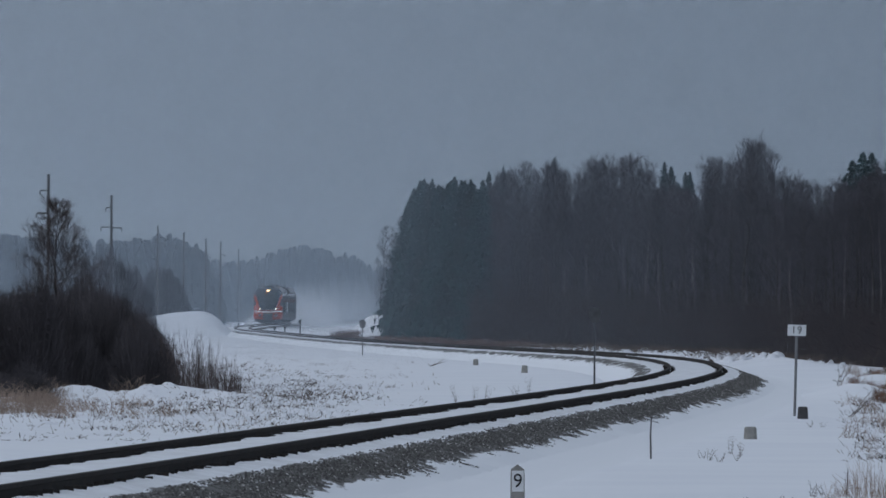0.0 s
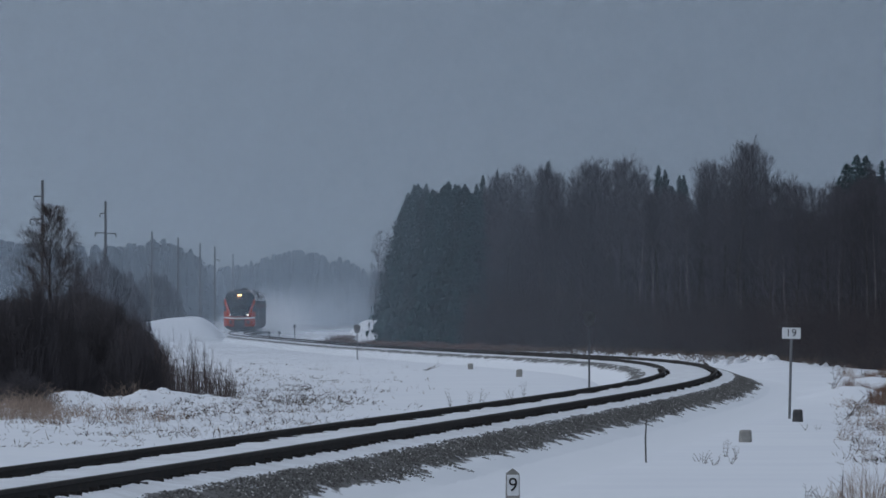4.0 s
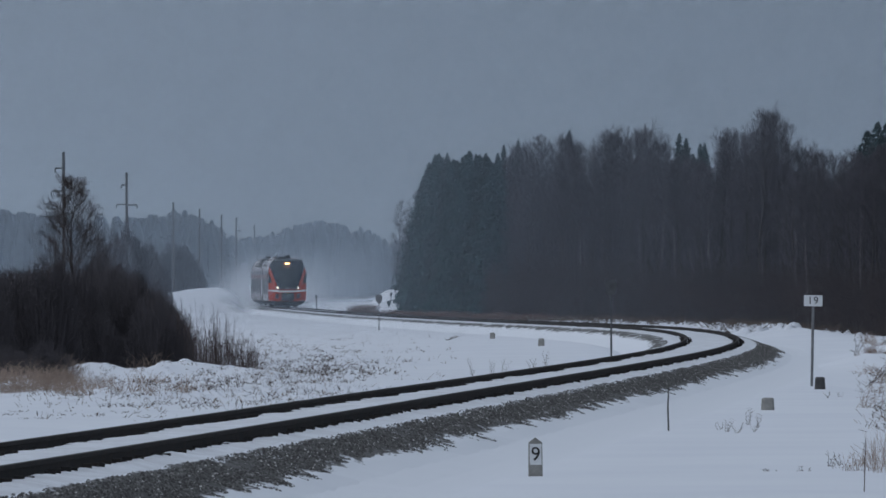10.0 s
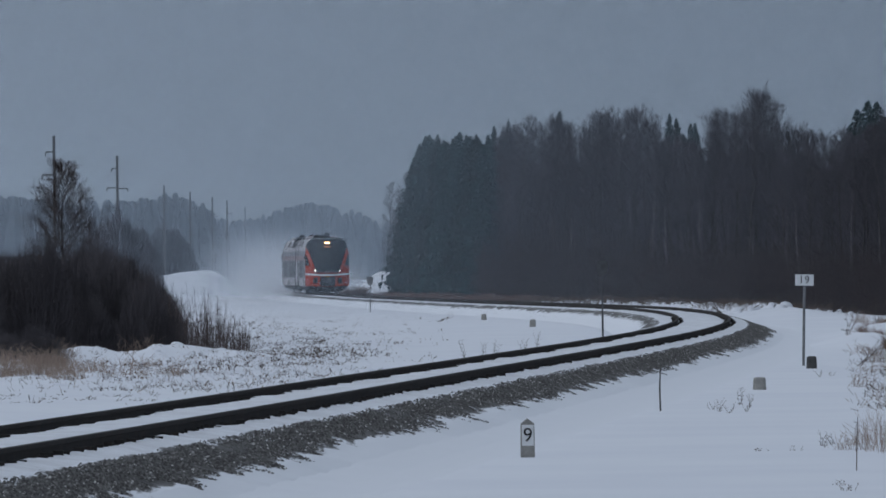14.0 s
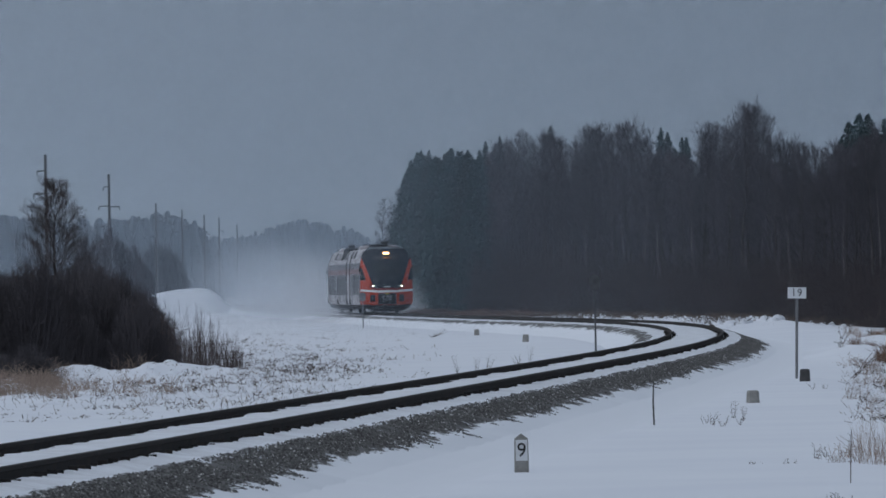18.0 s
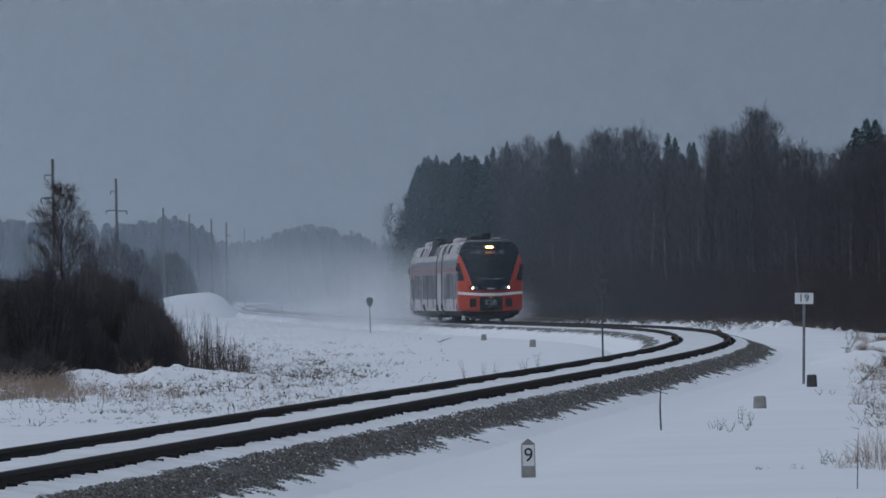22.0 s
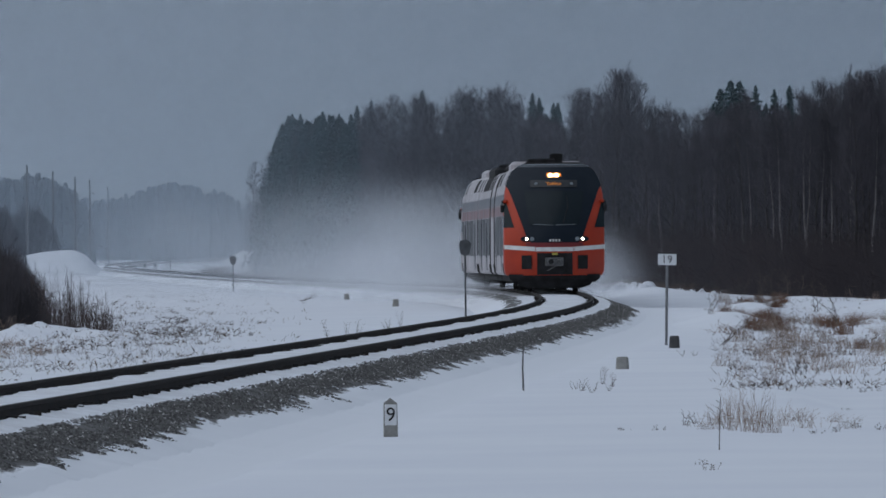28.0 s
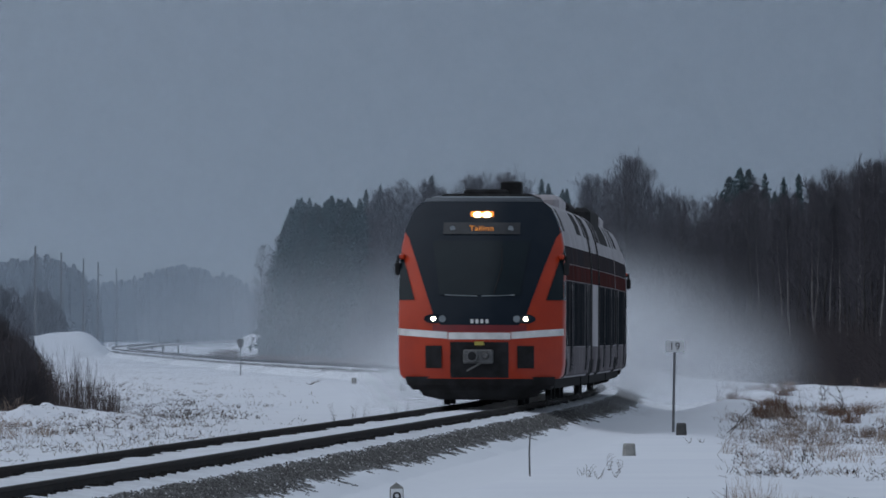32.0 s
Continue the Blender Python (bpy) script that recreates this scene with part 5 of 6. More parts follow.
F_ = 17603.0
rng_ = random.Random(77)
BUSH_TOP = [(-840, 30), (-784, 33), (-720, 42), (-655, 54), (-590, 44), (-550, 18), (-520, -4), (-500, -24), (-460, -44)]


def round_shrub(seed):
    """A full head of crooked twigs on a few stems."""
    rng = random.Random(seed)
    m = Mesh()
    for _ in range(420):
        a, up = rng.uniform(0, math.tau), rng.random() ** 0.75
        out = math.sqrt(max(0.0, 1 - (1.1 * up - 0.1) ** 2)) * rng.uniform(0.3, 1.0) ** 0.5
        lump = 1 + 0.10 * math.sin(3 * a + seed)
        tip = Vector((math.cos(a) * out * lump, math.sin(a) * out * lump, up * lump))
        b = Vector((tip.x * 0.55, tip.y * 0.55, max(-0.05, tip.z - rng.uniform(0.3, 0.6))))
        k = b.lerp(tip, 0.5) + Vector((rng.gauss(0, 0.04), rng.gauss(0, 0.04), 0))
        m.tube(b, k, 0.0065, 0.005, 3, caps=False)
        m.tube(k, tip, 0.005, 0.003, 3, caps=False)
        for _k in range(5):
            o = b.lerp(k, rng.random()) if _k < 2 else k.lerp(tip, rng.random())
            w = Vector((rng.gauss(0, 1) + tip.x, rng.gauss(0, 1) + tip.y, rng.uniform(-0.3, 1.4))).normalized()
            m.tube(o, o + w * rng.uniform(0.06, 0.16), 0.004, 0.0025, 3, caps=False)
    return m


shrub_kind = [round_shrub(500 + k).data("branches", BUSH_TWIG) for k in range(5)]
stem_kind = [shrub_meshes(520 + k, 0.9, 0.6, 14, 0.010).data("stems", BARK) for k in range(2)]
for k in range(126):
    px = -880 + 400 * (k % 42 + rng_.random() * 1.2) / 42
    y = rng_.uniform(256, 322)
    x = px * y / F_
    z = ground_z(x, y)
    h = max(0.5, (float(np.interp(px, *zip(*BUSH_TOP))) * y / F_ + 1.513 - z) * (rng_.uniform(0.88, 1.03) if k < 56 else rng_.uniform(0.5, 0.9)))
    w = rng_.uniform(0.45, 0.62) + 0.18 * h
    sh = thing("shrub", "dense dark leafless shrub on the snow", "shrub", "shrubs in the thicket",
               at=pose(x, y, z, 0, 0, rng_.uniform(0, 360)) @ Matrix.Diagonal((w, w, h, 1)))
    part("branchwork", shrub_kind[k % 5], None, sh)["kind"] = "stuff"
    part("main_stems", stem_kind[k % 2], None, sh)
for k in range(16):
    px = rng_.uniform(-870, -690)
    y = rng_.uniform(238, 254)
    x = px * y / F_
    sh = thing("shrub", "low dark leafless shrub at the thicket's foot", "shrub", "shrubs in the thicket",
               at=pose(x, y, ground_z(x, y), 0, 0, rng_.uniform(0, 360)) @ Matrix.Diagonal((0.6, 0.6, rng_.uniform(0.4, 0.8), 1)))
    part("branchwork", shrub_kind[k % 5], None, sh)["kind"] = "stuff"
    part("main_stems", stem_kind[k % 2], None, sh)
thin_kind = [shrub_meshes(540 + k, 1.0, 0.62, 15, 0.0075, True).data("branches", WILLOW) for k in range(3)]
for k in range(56):
    px = -548 + 205 * ((k + rng_.random()) / 56) ** 1.25
    y = rng_.uniform(258, 292)
    x = px * y / F_
    z = ground_z(x, y)
    h = rng_.uniform(0.9, 1.85) * float(np.interp(px, (-525, -470, -410, -375), (1.35, 1.2, 1.1, 0.8)))
    sh = thing("willow_shoots", "clump of upright leafless willow shoots", "shrub", "shrubs in the thicket",
               at=pose(x, y, z, 0, 0, rng_.uniform(0, 360)) @ Matrix.Diagonal((0.8, 0.8, h, 1)))
    part("branchwork", thin_kind[k % 3], None, sh)["kind"] = "stuff"
lone = winter_tree(611, 6.0, 1.65, 0.14, BARK, 90, 15, 8, (0.65, 1.2), 0.0036, True)
lone[1].materials.clear()
lone[1].materials.append(WILLOW)
tree_thing("bare_tree", "bare twiggy tree rising from the thicket", lone, pose(-657 * 305 / F_, 305, ground_z(-657 * 305 / F_, 305), 0, 0, 40) @ Matrix.Diagonal((0.96, 0.96, 0.96, 1)), "", ("trunk", "crown"))
def round_bush(seed, n=2600):
    """A rounded head of short twigs, unit width and height, reaching to the ground."""
    rng = random.Random(seed)
    m = Mesh()
    for _ in range(n):
        a, up = rng.uniform(0, math.tau), rng.random()
        out = math.sqrt(max(0.0, 1 - (1.25 * up - 0.25) ** 2)) * rng.uniform(0.55, 1.0) ** 0.5
        lump = 1 + 0.10 * math.sin(3 * a + seed) + 0.08 * math.sin(7 * up + 2 * a)
        o = Vector((math.cos(a) * out * lump, math.sin(a) * out * lump, up * 0.94 * lump))
        way = Vector((o.x + rng.gauss(0, 0.5), o.y + rng.gauss(0, 0.5), 0.5 + rng.random())).normalized()
        m.tube(o - way * 0.05, o + way * rng.uniform(0.03, 0.10), 0.012, 0.005, 3, caps=False)
    return m


far_shrub = [round_bush(560 + k).data("branches", TWIG) for k in range(3)]
for px, y, wpx, top in ((-566, 730, 74, 98), (-600, 740, 74, 86), (-536, 735, 52, 70), (-512, 728, 40, 40), (-484, 1050, 58, 74), (-462, 1056, 48, 66), (-508, 1048, 48, 56)):
    x = px * y / F_
    z = ground_z(x, y)
    h = top * y / F_ + 1.513 - z
    sh = thing("shrub", "rounded bare thicket standing far across the field", "shrub", "far shrubs",
               at=pose(x, y, z, 0, 0, rng_.uniform(0, 360)) @ Matrix.Diagonal((wpx * y / F_ * 0.62, wpx * y / F_ * 0.62, h, 1)))
    part("branchwork", far_shrub[rng_.randrange(3)], None, sh)["kind"] = "stuff"


# ---- grass tufts and stalks in the snow ----
def tuft_mesh(seed, blades, lean, thick, mat, name="blades", wide=0.32):
    rng = random.Random(seed)
    m = Mesh()
    for _ in range(blades):
        b = Vector((rng.gauss(0, wide), rng.gauss(0, wide), -0.05))
        t = b + Vector((rng.gauss(0, lean), rng.gauss(0, lean), rng.uniform(0.35, 1.0)))
        k = b.lerp(t, 0.6) + Vector((0, 0, 0.08))
        m.tube(b, k, thick, thick * 0.8, 3, caps=False)
        m.tube(k, t + Vector((rng.gauss(0, lean * 0.5), 0, -rng.uniform(0, 0.15))), thick * 0.8, thick * 0.3, 3, caps=False)
    return m.data(name, mat)


straw = [tuft_mesh(700 + k, 32, 0.34, 0.0075, STRAW) for k in range(4)]
rusty = [tuft_mesh(720 + k, 120, 0.26, 0.010, RUST_GRASS) for k in range(3)]
scrub_low = [tuft_mesh(760 + k, 110, 0.3, 0.016, BRUSH) for k in range(2)]


def weed_mesh(seed):
    """A few crooked dead stems with side shoots and shrivelled leaves."""
    rng = random.Random(seed)
    m = Mesh()
    for _ in range(7):
        p = Vector((rng.gauss(0, 0.5), rng.gauss(0, 0.5), -0.05))
        way = Vector((rng.gauss(0, 0.7), rng.gauss(0, 0.7), 1)).normalized()
        l = rng.uniform(0.25, 0.8)
        for j in range(3):
            q = p + way * l / 3
            m.tube(p, q, 0.024 - 0.005 * j, 0.019 - 0.005 * j, 3, caps=False)
            e = q + Vector((rng.gauss(0, 1), rng.gauss(0, 1), rng.uniform(-0.5, 1))).normalized() * rng.uniform(0.08, 0.25)
            m.tube(q, e, 0.014, 0.008, 3, caps=False)
            if rng.random() < 0.4:
                u = Vector((rng.gauss(0, 1), rng.gauss(0, 1), rng.gauss(0, 0.6))).normalized() * rng.uniform(0.05, 0.13)
                m.add([e - u * 0.3, e + Vector((0, 0, 0.05)) + u * 0.4, e + u * 1.4, e - Vector((0, 0, 0.06)) + u * 0.4], [(0, 1, 2), (0, 2, 3)])
            way = (way + Vector((rng.gauss(0, 0.4), rng.gauss(0, 0.4), -0.25))).normalized()
            p = q
    return m.data("blades", WEED)


stalk = [weed_mesh(740 + k) for k in range(7)]


def tuft(kinds, label, px, py, w, h, name="grass_tuft", group="tufts in the snow"):
    """A tuft whose foot is seen at that direction: right of the axis, below the horizon."""
    y = 2.11 * F_ / py
    for _ in range(4):
        y = (1.513 - ground_z(px * y / F_, y)) * F_ / py
    x = px * y / F_
    t = thing(name, label, "grass tuft" if name == "grass_tuft" else "stalks", group, at=pose(x, y, ground_z(x, y), 0, 0, rng_.uniform(0, 360)) @ Matrix.Diagonal((w, w, h, 1)))
    part("foliage", rng_.choice(kinds), None, t)["kind"] = "stuff"


S_, R_, W_ = "pale dry grass tuft standing in the snow", "rust-brown grass tuft on the snowy bank", "dark dead weed stalks poking from the snow"
for px, py, w, h in ((790, 152, 0.34, 0.5), (803, 150, 0.36, 0.62), (818, 152, 0.36, 0.7), (832, 153, 0.36, 0.72), (846, 156, 0.3, 0.6), (918, 150, 0.4, 0.4), (936, 152, 0.4, 0.46), (955, 156, 0.4, 0.48), (976, 160, 0.36, 0.42), (985, 178, 0.3, 0.35), (745, 124, 0.3, 0.4), (760, 118, 0.35, 0.4), (790, 112, 0.35, 0.35)):
    tuft(rusty, R_, px, py, w, h)
for k in range(22):
    tuft(straw, S_, rng_.gauss(860, 40), rng_.gauss(202, 18), rng_.uniform(0.14, 0.3), rng_.uniform(0.2, 0.42))
for k in range(60):
    tuft(straw, S_, rng_.uniform(735, 1060), rng_.uniform(95, 215), rng_.uniform(0.25, 0.6), rng_.uniform(0.15, 0.42))
for px, py, h in ((722, 322, 0.22), (741, 330, 0.40), (752, 318, 0.55), (768, 333, 0.5), (783, 322, 0.6), (797, 336, 0.45), (812, 325, 0.5), (829, 338, 0.30), (846, 326, 0.35), (868, 318, 0.2), (884, 330, 0.28), (704, 330, 0.12), (935, 320, 0.16), (960, 332, 0.2)):
    tuft(straw, S_, px, py, rng_.uniform(0.14, 0.3), h)
for px, py in ((690, 325), (1000, 262), (985, 268), (1012, 266), (960, 300), (720, 402), (700, 392), (980, 330), (1020, 335), (900, 340), (940, 338), (625, 330), (560, 330)):
    tuft(stalk, W_, px, py, 0.09, rng_.uniform(0.08, 0.2), "weed_stalks")
TW = "small leafless twigs standing in the snow"
for k, (px, py, hgt) in enumerate(((478, 256, 0.16), (492, 259, 0.22), (508, 262, 0.2), (530, 248, 0.30), (541, 252, 0.24), (537, 260, 0.14), (668, 200, 0.18), (690, 199, 0.14), (672, 322, 0.22), (690, 320, 0.16),
                                   (40, 160, 0.5), (75, 158, 0.42), (95, 157, 0.45), (172, 148, 0.55),
                                   (720, 128, 0.8), (775, 112, 1.2), (800, 112, 1.4), (850, 110, 1.3), (872, 118, 1.2), (905, 120, 1.0), (940, 128, 1.1), (830, 126, 1.0))):
    twig_plant("twig_plant", TW, px, py, hgt, 900 + k, 0.0, 0.006 if py > 140 else 0.014)
twig_plant("fallen_branch", "bare fallen branch leaning out of the snow", 735, 178, 0.85, 950, 1.3, 0.014)
twig_plant("fallen_branch", "bare fallen branch lying on the snow", -8, 94, 0.75, 951, 2.6, 0.014)
twig_plant("fallen_branch", "bare fallen branch leaning out of the snow", 155, 150, 0.4, 952, -0.6, 0.010)
for k in range(26):
    px = rng_.uniform(760, 1000)
    tuft(stalk, W_, px, rng_.uniform(110, 200), rng_.uniform(0.1, 0.25), rng_.uniform(0.1, 0.4), "weed_stalks")
for k in range(16):
    tuft(straw, S_, rng_.uniform(-800, -640), rng_.uniform(150, 172), rng_.uniform(0.3, 0.6), rng_.uniform(0.2, 0.45))
for k in range(44):
    tuft(straw, S_, rng_.uniform(-800, -660), rng_.uniform(152, 182), rng_.uniform(0.4, 0.7), rng_.uniform(0.3, 0.6))
for k in range(26):
    px = rng_.uniform(-700, -470)
    tuft(straw, S_, px, rng_.uniform(135, 190) + (10 if px < -700 else 0), rng_.uniform(0.35, 0.8), rng_.uniform(0.2, 0.6))
for k in range(118):
    px = rng_.triangular(-680, -90, -320)
    tuft(stalk, W_, px, rng_.triangular(74, 200, 140), rng_.uniform(0.16, 0.42), rng_.uniform(0.14, 0.36), "weed_stalks")
for cx_, cy_, n_ in ((-640, 122, 10), (-560, 130, 8), (-450, 128, 10), (-332, 132, 12), (-265, 115, 10), (-240, 143, 22), (-197, 152, 20), (-150, 150, 8), (-420, 128, 10), (-600, 168, 8), (-470, 178, 8), (-380, 175, 8)):
    for k in range(round(n_ * 0.7)):
        tuft(stalk, W_, rng_.gauss(cx_, 26), rng_.gauss(cy_, 7), rng_.uniform(0.14, 0.34), rng_.uniform(0.18, 0.44), "weed_stalks")
for k in range(24):
    tuft(stalk, W_, rng_.uniform(-784, -430), rng_.uniform(165, 230), rng_.uniform(0.15, 0.3), rng_.uniform(0.08, 0.18), "weed_stalks")
brush = Mesh()


def add_brush(kind, x, y, w, h):
    m = pose(x, y, ground_z(x, y), 0, 0, rng_.uniform(0, 360)) @ Matrix.Diagonal((w, w, h, 1))
    brush.add([m @ v.co for v in kind.vertices], [tuple(p.vertices) for p in kind.polygons])


for k in range(70):
    y = rng_.uniform(770, 872)
    x = rng_.uniform(-166, -70) * y / F_
    if x > line_x(y) + 3.2 and not (y > 800 and x > -6.6):
        add_brush(scrub_low[k % 2], x, y, rng_.uniform(0.8, 1.4), rng_.uniform(0.6, 1.1))
for k in range(150):
    y = rng_.uniform(615, 865)
    hi_ = (float(np.interp(y, (600, 720, 885), (250, 60, -80))) - 12) * y / F_
    x = line_x(y) + 3.2 + rng_.random() * max(0.5, hi_ - line_x(y) - 3.2)
    if not (y > 800 and x > -6.6):
        add_brush(scrub_low[k % 2], x, y, rng_.uniform(0.9, 1.7), rng_.uniform(0.45, 0.95) * (1.0 if y > 700 else 0.7))
tagged(part("bank_brush", brush, BRUSH), "low reddish brush on the bank beside the far track", "brush", kind="stuff")


# one tall dry rod by the grass
y_ = 101.5
rod = thing("dry_rod", "thin straight dry weed rod standing in the snow", "weed", at=pose(732 * y_ / F_, y_, ground_z(732 * y_ / F_, y_)))
m_ = Mesh()
m_.tube((0, 0, -0.05), (0.012, 0, 0.36), 0.006, 0.005, 5)
m_.tube((0.012, 0, 0.36), (0.02, 0, 0.55), 0.005, 0.003, 5)
for k in range(9):
    m_.tube((0.006 + 0.0015 * k, 0, 0.2 + 0.035 * k), (rng_.uniform(-0.025, 0.04), rng_.uniform(-0.02, 0.02), 0.225 + 0.035 * k), 0.003, 0.002, 3)
part("stem", m_, WEED, rod)

# scraps of dead grass, leaves and twigs all over the rough ground
LITTER = material("dead_plant_scraps", (0.06, 0.05, 0.045), 0.95, spec=0.15)
_n, _l = LITTER.node_tree.nodes, LITTER.node_tree.links
_geo, _rmp = _n.new("ShaderNodeNewGeometry"), _n.new("ShaderNodeValToRGB")
for _p, _c in ((0.35, (0.07, 0.052, 0.045)), (0.6, (0.13, 0.10, 0.08)), (0.85, (0.27, 0.21, 0.165))):
    _rmp.color_ramp.elements.new(_p).color = (*_c, 1)
_rmp.color_ramp.elements[0].color = (0.035, 0.028, 0.027, 1)
_rmp.color_ramp.elements[-1].color = (0.32, 0.26, 0.2, 1)
_l.new(_geo.outputs["Random Per Island"], _rmp.inputs["Fac"])
_l.new(_rmp.outputs["Color"], _n["Principled BSDF"].inputs["Base Color"])


def litter(name, label, n, seed, spot, most):
    rng = random.Random(seed)
    m = Mesh()
    for _ in range(n):
        px, py = spot(rng)
        y = 2.1 * F_ / py
        for _k in range(3):
            y = (1.513 - ground_z(px * y / F_, y)) * F_ / py
        if not 60 < y < 700:
            continue
        x = px * y / F_
        if abs(x - line_x(y)) < 3.3:
            continue
        thick_here = noise.noise((x * 0.35, y * 0.05, 4.0)) + 0.5 * noise.noise((x * 1.3, y * 0.2, 8.0))
        if thick_here < rng.uniform(-0.45, 0.4):
            continue
        z = ground_z(x, y)
        for _k in range(rng.choice((1, 1, 2, 3, 4))):
            b = Vector((x + rng.gauss(0, 0.06), y + rng.gauss(0, 0.15), z - 0.02))
            l = rng.triangular(0.03, most, 0.06)
            t = b + Vector((rng.gauss(0, 0.8), rng.gauss(0, 0.5), rng.uniform(0.2, 1.1))).normalized() * (l + 0.02)
            if rng.random() < 0.10:
                w = Vector((rng.gauss(0, 1), 0, rng.gauss(0, 0.5))).normalized() * 0.016
                m.add([b, b.lerp(t, 0.4) + w, b.lerp(t, 0.8), b.lerp(t, 0.4) - w], [(0, 1, 2), (0, 2, 3)])
            else:
                m.tube(b, t, rng.uniform(0.0035, 0.007), 0.0025, 3, caps=False)
    tagged(part(name, m, LITTER), label, "dead weeds", kind="stuff")


litter("weed_scraps", "scattered dead grass and leaf scraps in the snow", 5200, 61, lambda r: (r.triangular(-800, 20, -340), r.triangular(66, 235, 135)), 0.20)
litter("weed_scraps", "dry weeds and grass scraps on the rough bank", 1700, 62, lambda r: (r.triangular(705, 1070, 860), r.uniform(92, 262)), 0.22)
for k in range(46):
    tuft(straw, S_, rng_.uniform(738, 1060), rng_.uniform(98, 235), rng_.uniform(0.3, 0.55), rng_.uniform(0.25, 0.6))
for k in range(40):
    tuft(stalk, W_, rng_.triangular(740, 1060, 860), rng_.uniform(100, 240), rng_.uniform(0.12, 0.28), rng_.uniform(0.2, 0.55), "weed_stalks")
for k in range(14):
    tuft(rusty, R_, rng_.triangular(745, 900, 820), rng_.uniform(100, 140), rng_.uniform(0.25, 0.45), rng_.uniform(0.2, 0.4))

# lumpy snow on the field
lumps, rl_ = Mesh(), random.Random(31)
for k in range(2200):
    px, py = rl_.triangular(-760, -60, -330), rl_.triangular(72, 205, 140)
    y = 2.1 * F_ / py
    for _ in range(3):
        y = (1.513 - ground_z(px * y / F_, y)) * F_ / py
    x = px * y / F_
    if x > line_x(y) - 3.4:
        continue
    r = rl_.triangular(0.04, 0.18, 0.06)
    c = Vector((x, y, ground_z(x, y) - 0.01))
    lumps.grid([[c + Vector((math.cos(q * 1.047) * r * s * rl_.uniform(0.7, 1.3), math.sin(q * 1.047) * r * s * 1.5, w * r * rl_.uniform(0.7, 1.3))) for q in range(6)]
                for w, s in ((-0.3, 1.7), (0.1, 1.2), (0.34, 0.75), (0.42, 0.25))], close=True)
tagged(part("snow_lumps", lumps, SNOW, smooth=True), "small snow-covered lumps and tussocks on the field", "snow lumps", kind="stuff")


# ---- distance haze and snow dust in the air ----
# see-through sky-coloured sheet that paints distance haze over all behind it
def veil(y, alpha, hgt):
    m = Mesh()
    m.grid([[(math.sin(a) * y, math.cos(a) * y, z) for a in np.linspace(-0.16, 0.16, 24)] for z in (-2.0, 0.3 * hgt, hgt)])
    ob = part("haze_sheet", m, airy("distance_haze", (0.54, 0.62, 0.71), alpha, radial=False))
    tagged(ob, "see-through sheet standing in for distance haze", "snow haze", kind="stuff")


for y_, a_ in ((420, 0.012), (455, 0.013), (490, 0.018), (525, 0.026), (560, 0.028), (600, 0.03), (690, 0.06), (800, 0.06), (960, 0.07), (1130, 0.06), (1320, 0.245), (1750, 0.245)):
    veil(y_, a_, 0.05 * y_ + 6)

PUFFS = []


def puff_pose(t, lag, d, z):
    s = train_s(t) + lag
    y = float(np.interp(s, LINE_S, LINE_Y))
    p = beside(y, d, z)
    return pose(p.x, p.y, p.z)


def snow_puff(lag, d, z, w, h, l, mat):
    m = Mesh()
    balls = []
    n = 10
    g = [-1 + 2 * k / n for k in range(n + 1)]
    sheets = (2 if w < 4.3 else 4 if h > 3.9 else 3 if h > 3.1 else 2 if lag < 180 else 1) if mat == THICK else (2 if lag < 220 else 1)
    for k in range(sheets):
        q = ((k + 0.5) / sheets - 0.5) * l
        turn = 0.12 * l * (1 if k % 2 else 0.6)
        m.grid([[(a * w * 0.88, q + a * turn + 0.1 * w * b * b, b * h) for a in g] for b in g])
        balls += [(a, b, 0.0) for b in g for a in g]
    ob = part("snow_puff", m, mat)
    at = ob.data.attributes.new("ball", "FLOAT_VECTOR", "POINT")
    at.data.foreach_set("vector", [c for v in balls for c in v])
    tagged(ob, "swirl of powder snow whipped up behind the train", "snow cloud", "snow cloud behind the train", "stuff")
    PUFFS.append((ob, lag, d, z))


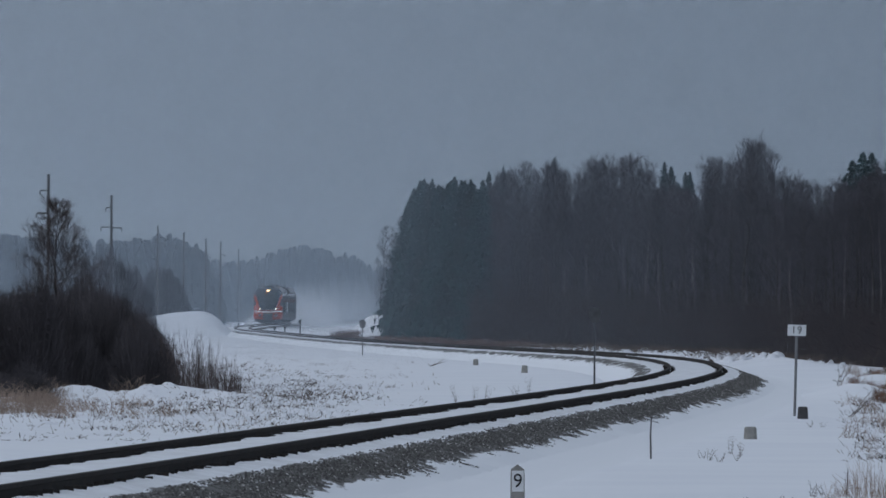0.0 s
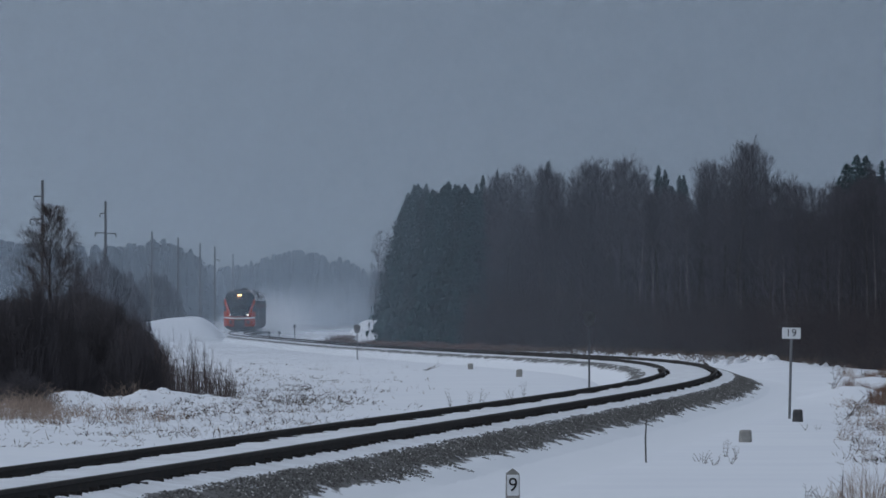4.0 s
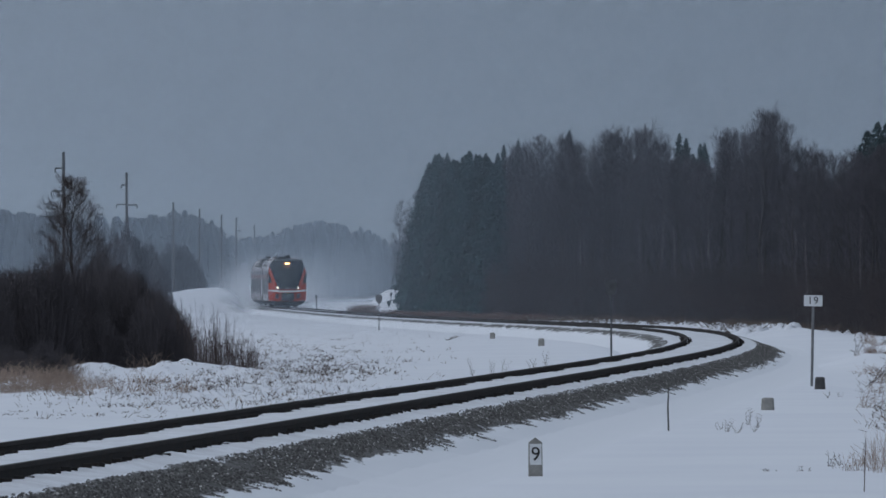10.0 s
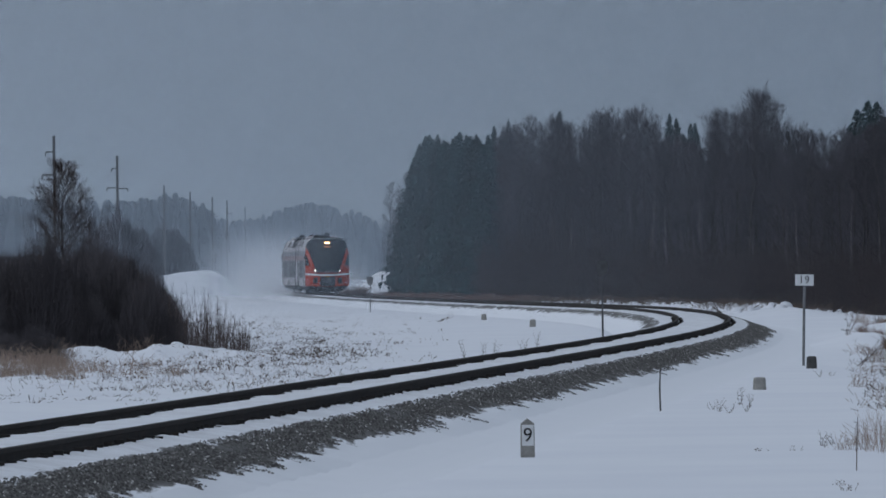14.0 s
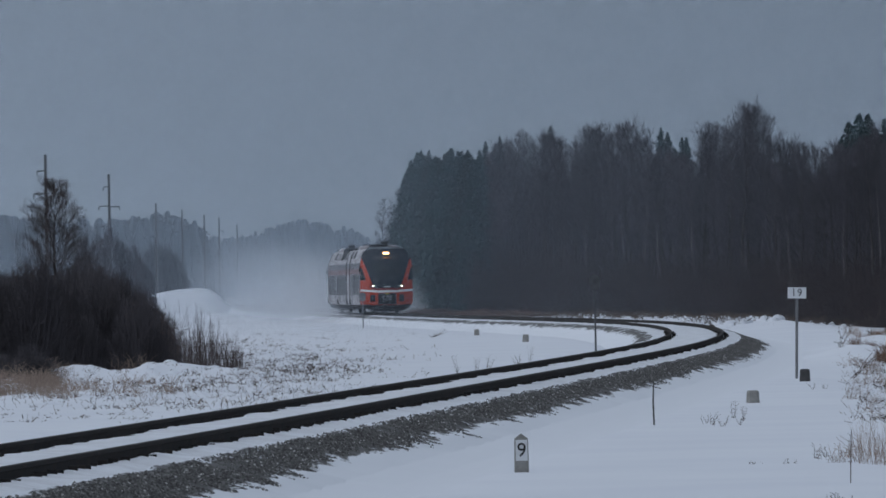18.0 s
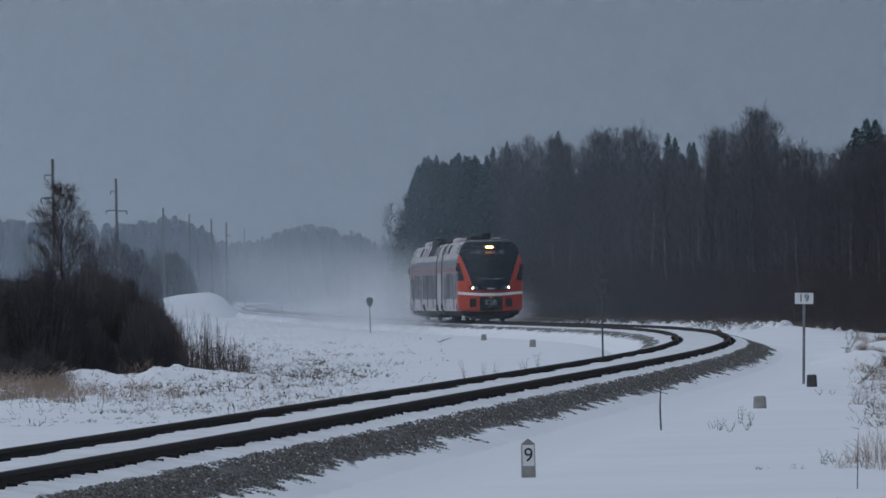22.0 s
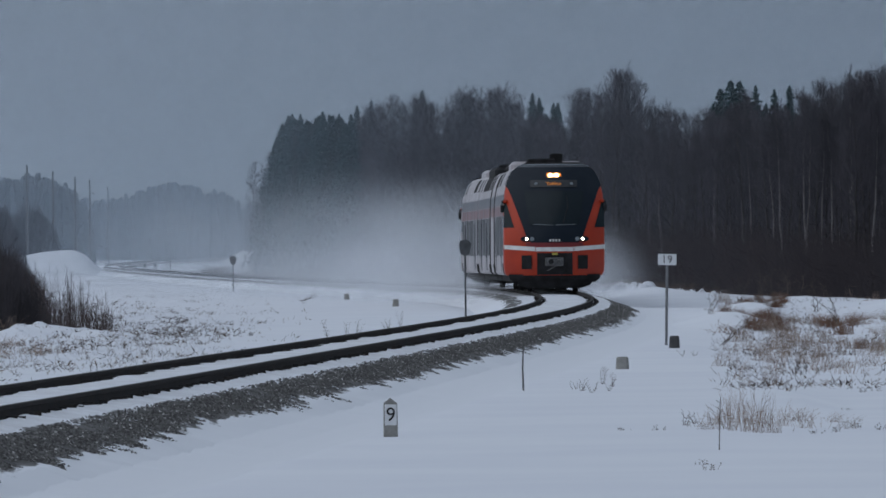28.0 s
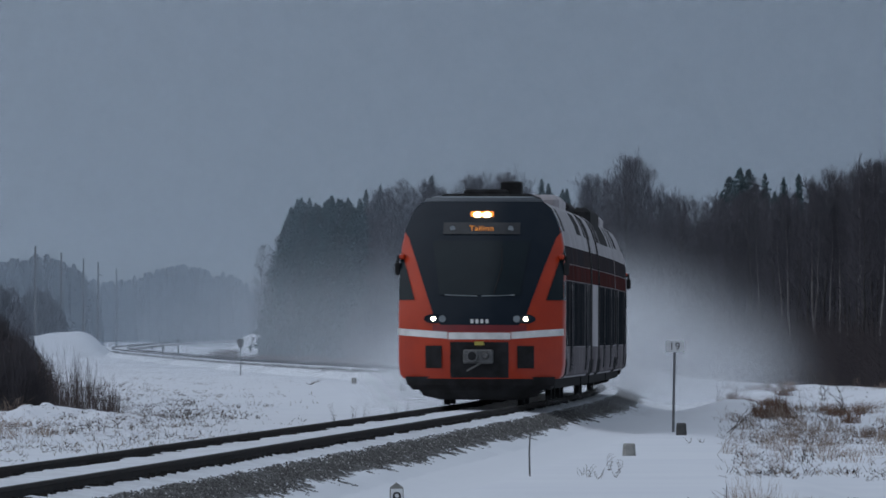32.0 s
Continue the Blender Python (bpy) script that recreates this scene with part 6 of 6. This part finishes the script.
THICK = airy("thick_snow_dust", (0.88, 0.90, 0.93), 0.238, noise_scale=0.30, noise_min=0.45)
THIN = airy("thin_snow_dust", (0.84, 0.88, 0.92), 0.238, noise_scale=0.16, noise_min=0.5)
for lag, d, z, w, h, l, mt in ((26, -2.6, 0.0, 2.0, 0.9, 8, THICK), (46, -3.0, 0.0, 2.6, 1.1, 8, THICK), (62, -3.2, 0.2, 3.2, 1.6, 8, THICK), (78, -3.4, 0.2, 3.8, 1.9, 8, THICK), (100, -3.4, 0.2, 4.6, 2.2, 10, THICK), (128, -3.0, 0.3, 5.4, 2.4, 12, THICK), (192, -2.0, 0.2, 7.5, 2.6, 12, THICK), (16, 0.8, -0.4, 2.2, 0.7, 6, THICK), (32, -1.5, -0.4, 2.4, 0.8, 8, THICK), (40, 1.2, -0.4, 2.4, 0.8, 8, THICK), (52, -1.9, -0.3, 2.6, 1.1, 8, THICK),
                               (66, 3.6, 0.0, 3.4, 2.4, 8, THICK), (84, 4.6, 0.2, 4.2, 3.0, 8, THICK), (70, 0.8, 0.8, 4.6, 3.2, 8, THICK), (90, 2.4, 0.8, 6.2, 4.0, 10, THICK), (112, -0.8, 0.9, 6.4, 4.6, 12, THICK),
                               (140, 0.8, 1.0, 7.4, 5.2, 14, THICK), (175, -0.8, 1.2, 8.5, 5.8, 16, THIN), (215, 0.5, 1.3, 9.5, 6.2, 18, THIN), (265, 0.0, 1.4, 10.5, 6.6, 20, THIN), (330, 0.0, 1.4, 11.5, 7.0, 20, THIN),
                               (160, -2.0, 0.2, 8.0, 2.8, 12, THICK), (225, -1.0, 0.2, 9.0, 3.0, 12, THICK), (300, 0.5, 0.2, 9.5, 3.0, 12, THICK), (400, 0.5, 1.4, 12.0, 7.5, 24, THIN), (480, 0.0, 1.4, 13.0, 8.0, 24, THIN), (580, 0.0, 1.4, 14.0, 8.5, 26, THIN)):
    snow_puff(lag, d, z, w, h, l, mt)


def motions():
    for car, lag, length, turned in CARS:
        walk(car, [(0.5 * k, car_pose(0.5 * k, lag, length, turned)) for k in range(65)])
    for puff, lag, d, z in PUFFS:
        walk(puff, [(float(k), puff_pose(float(k), lag, d, z)) for k in range(33)])


motions()
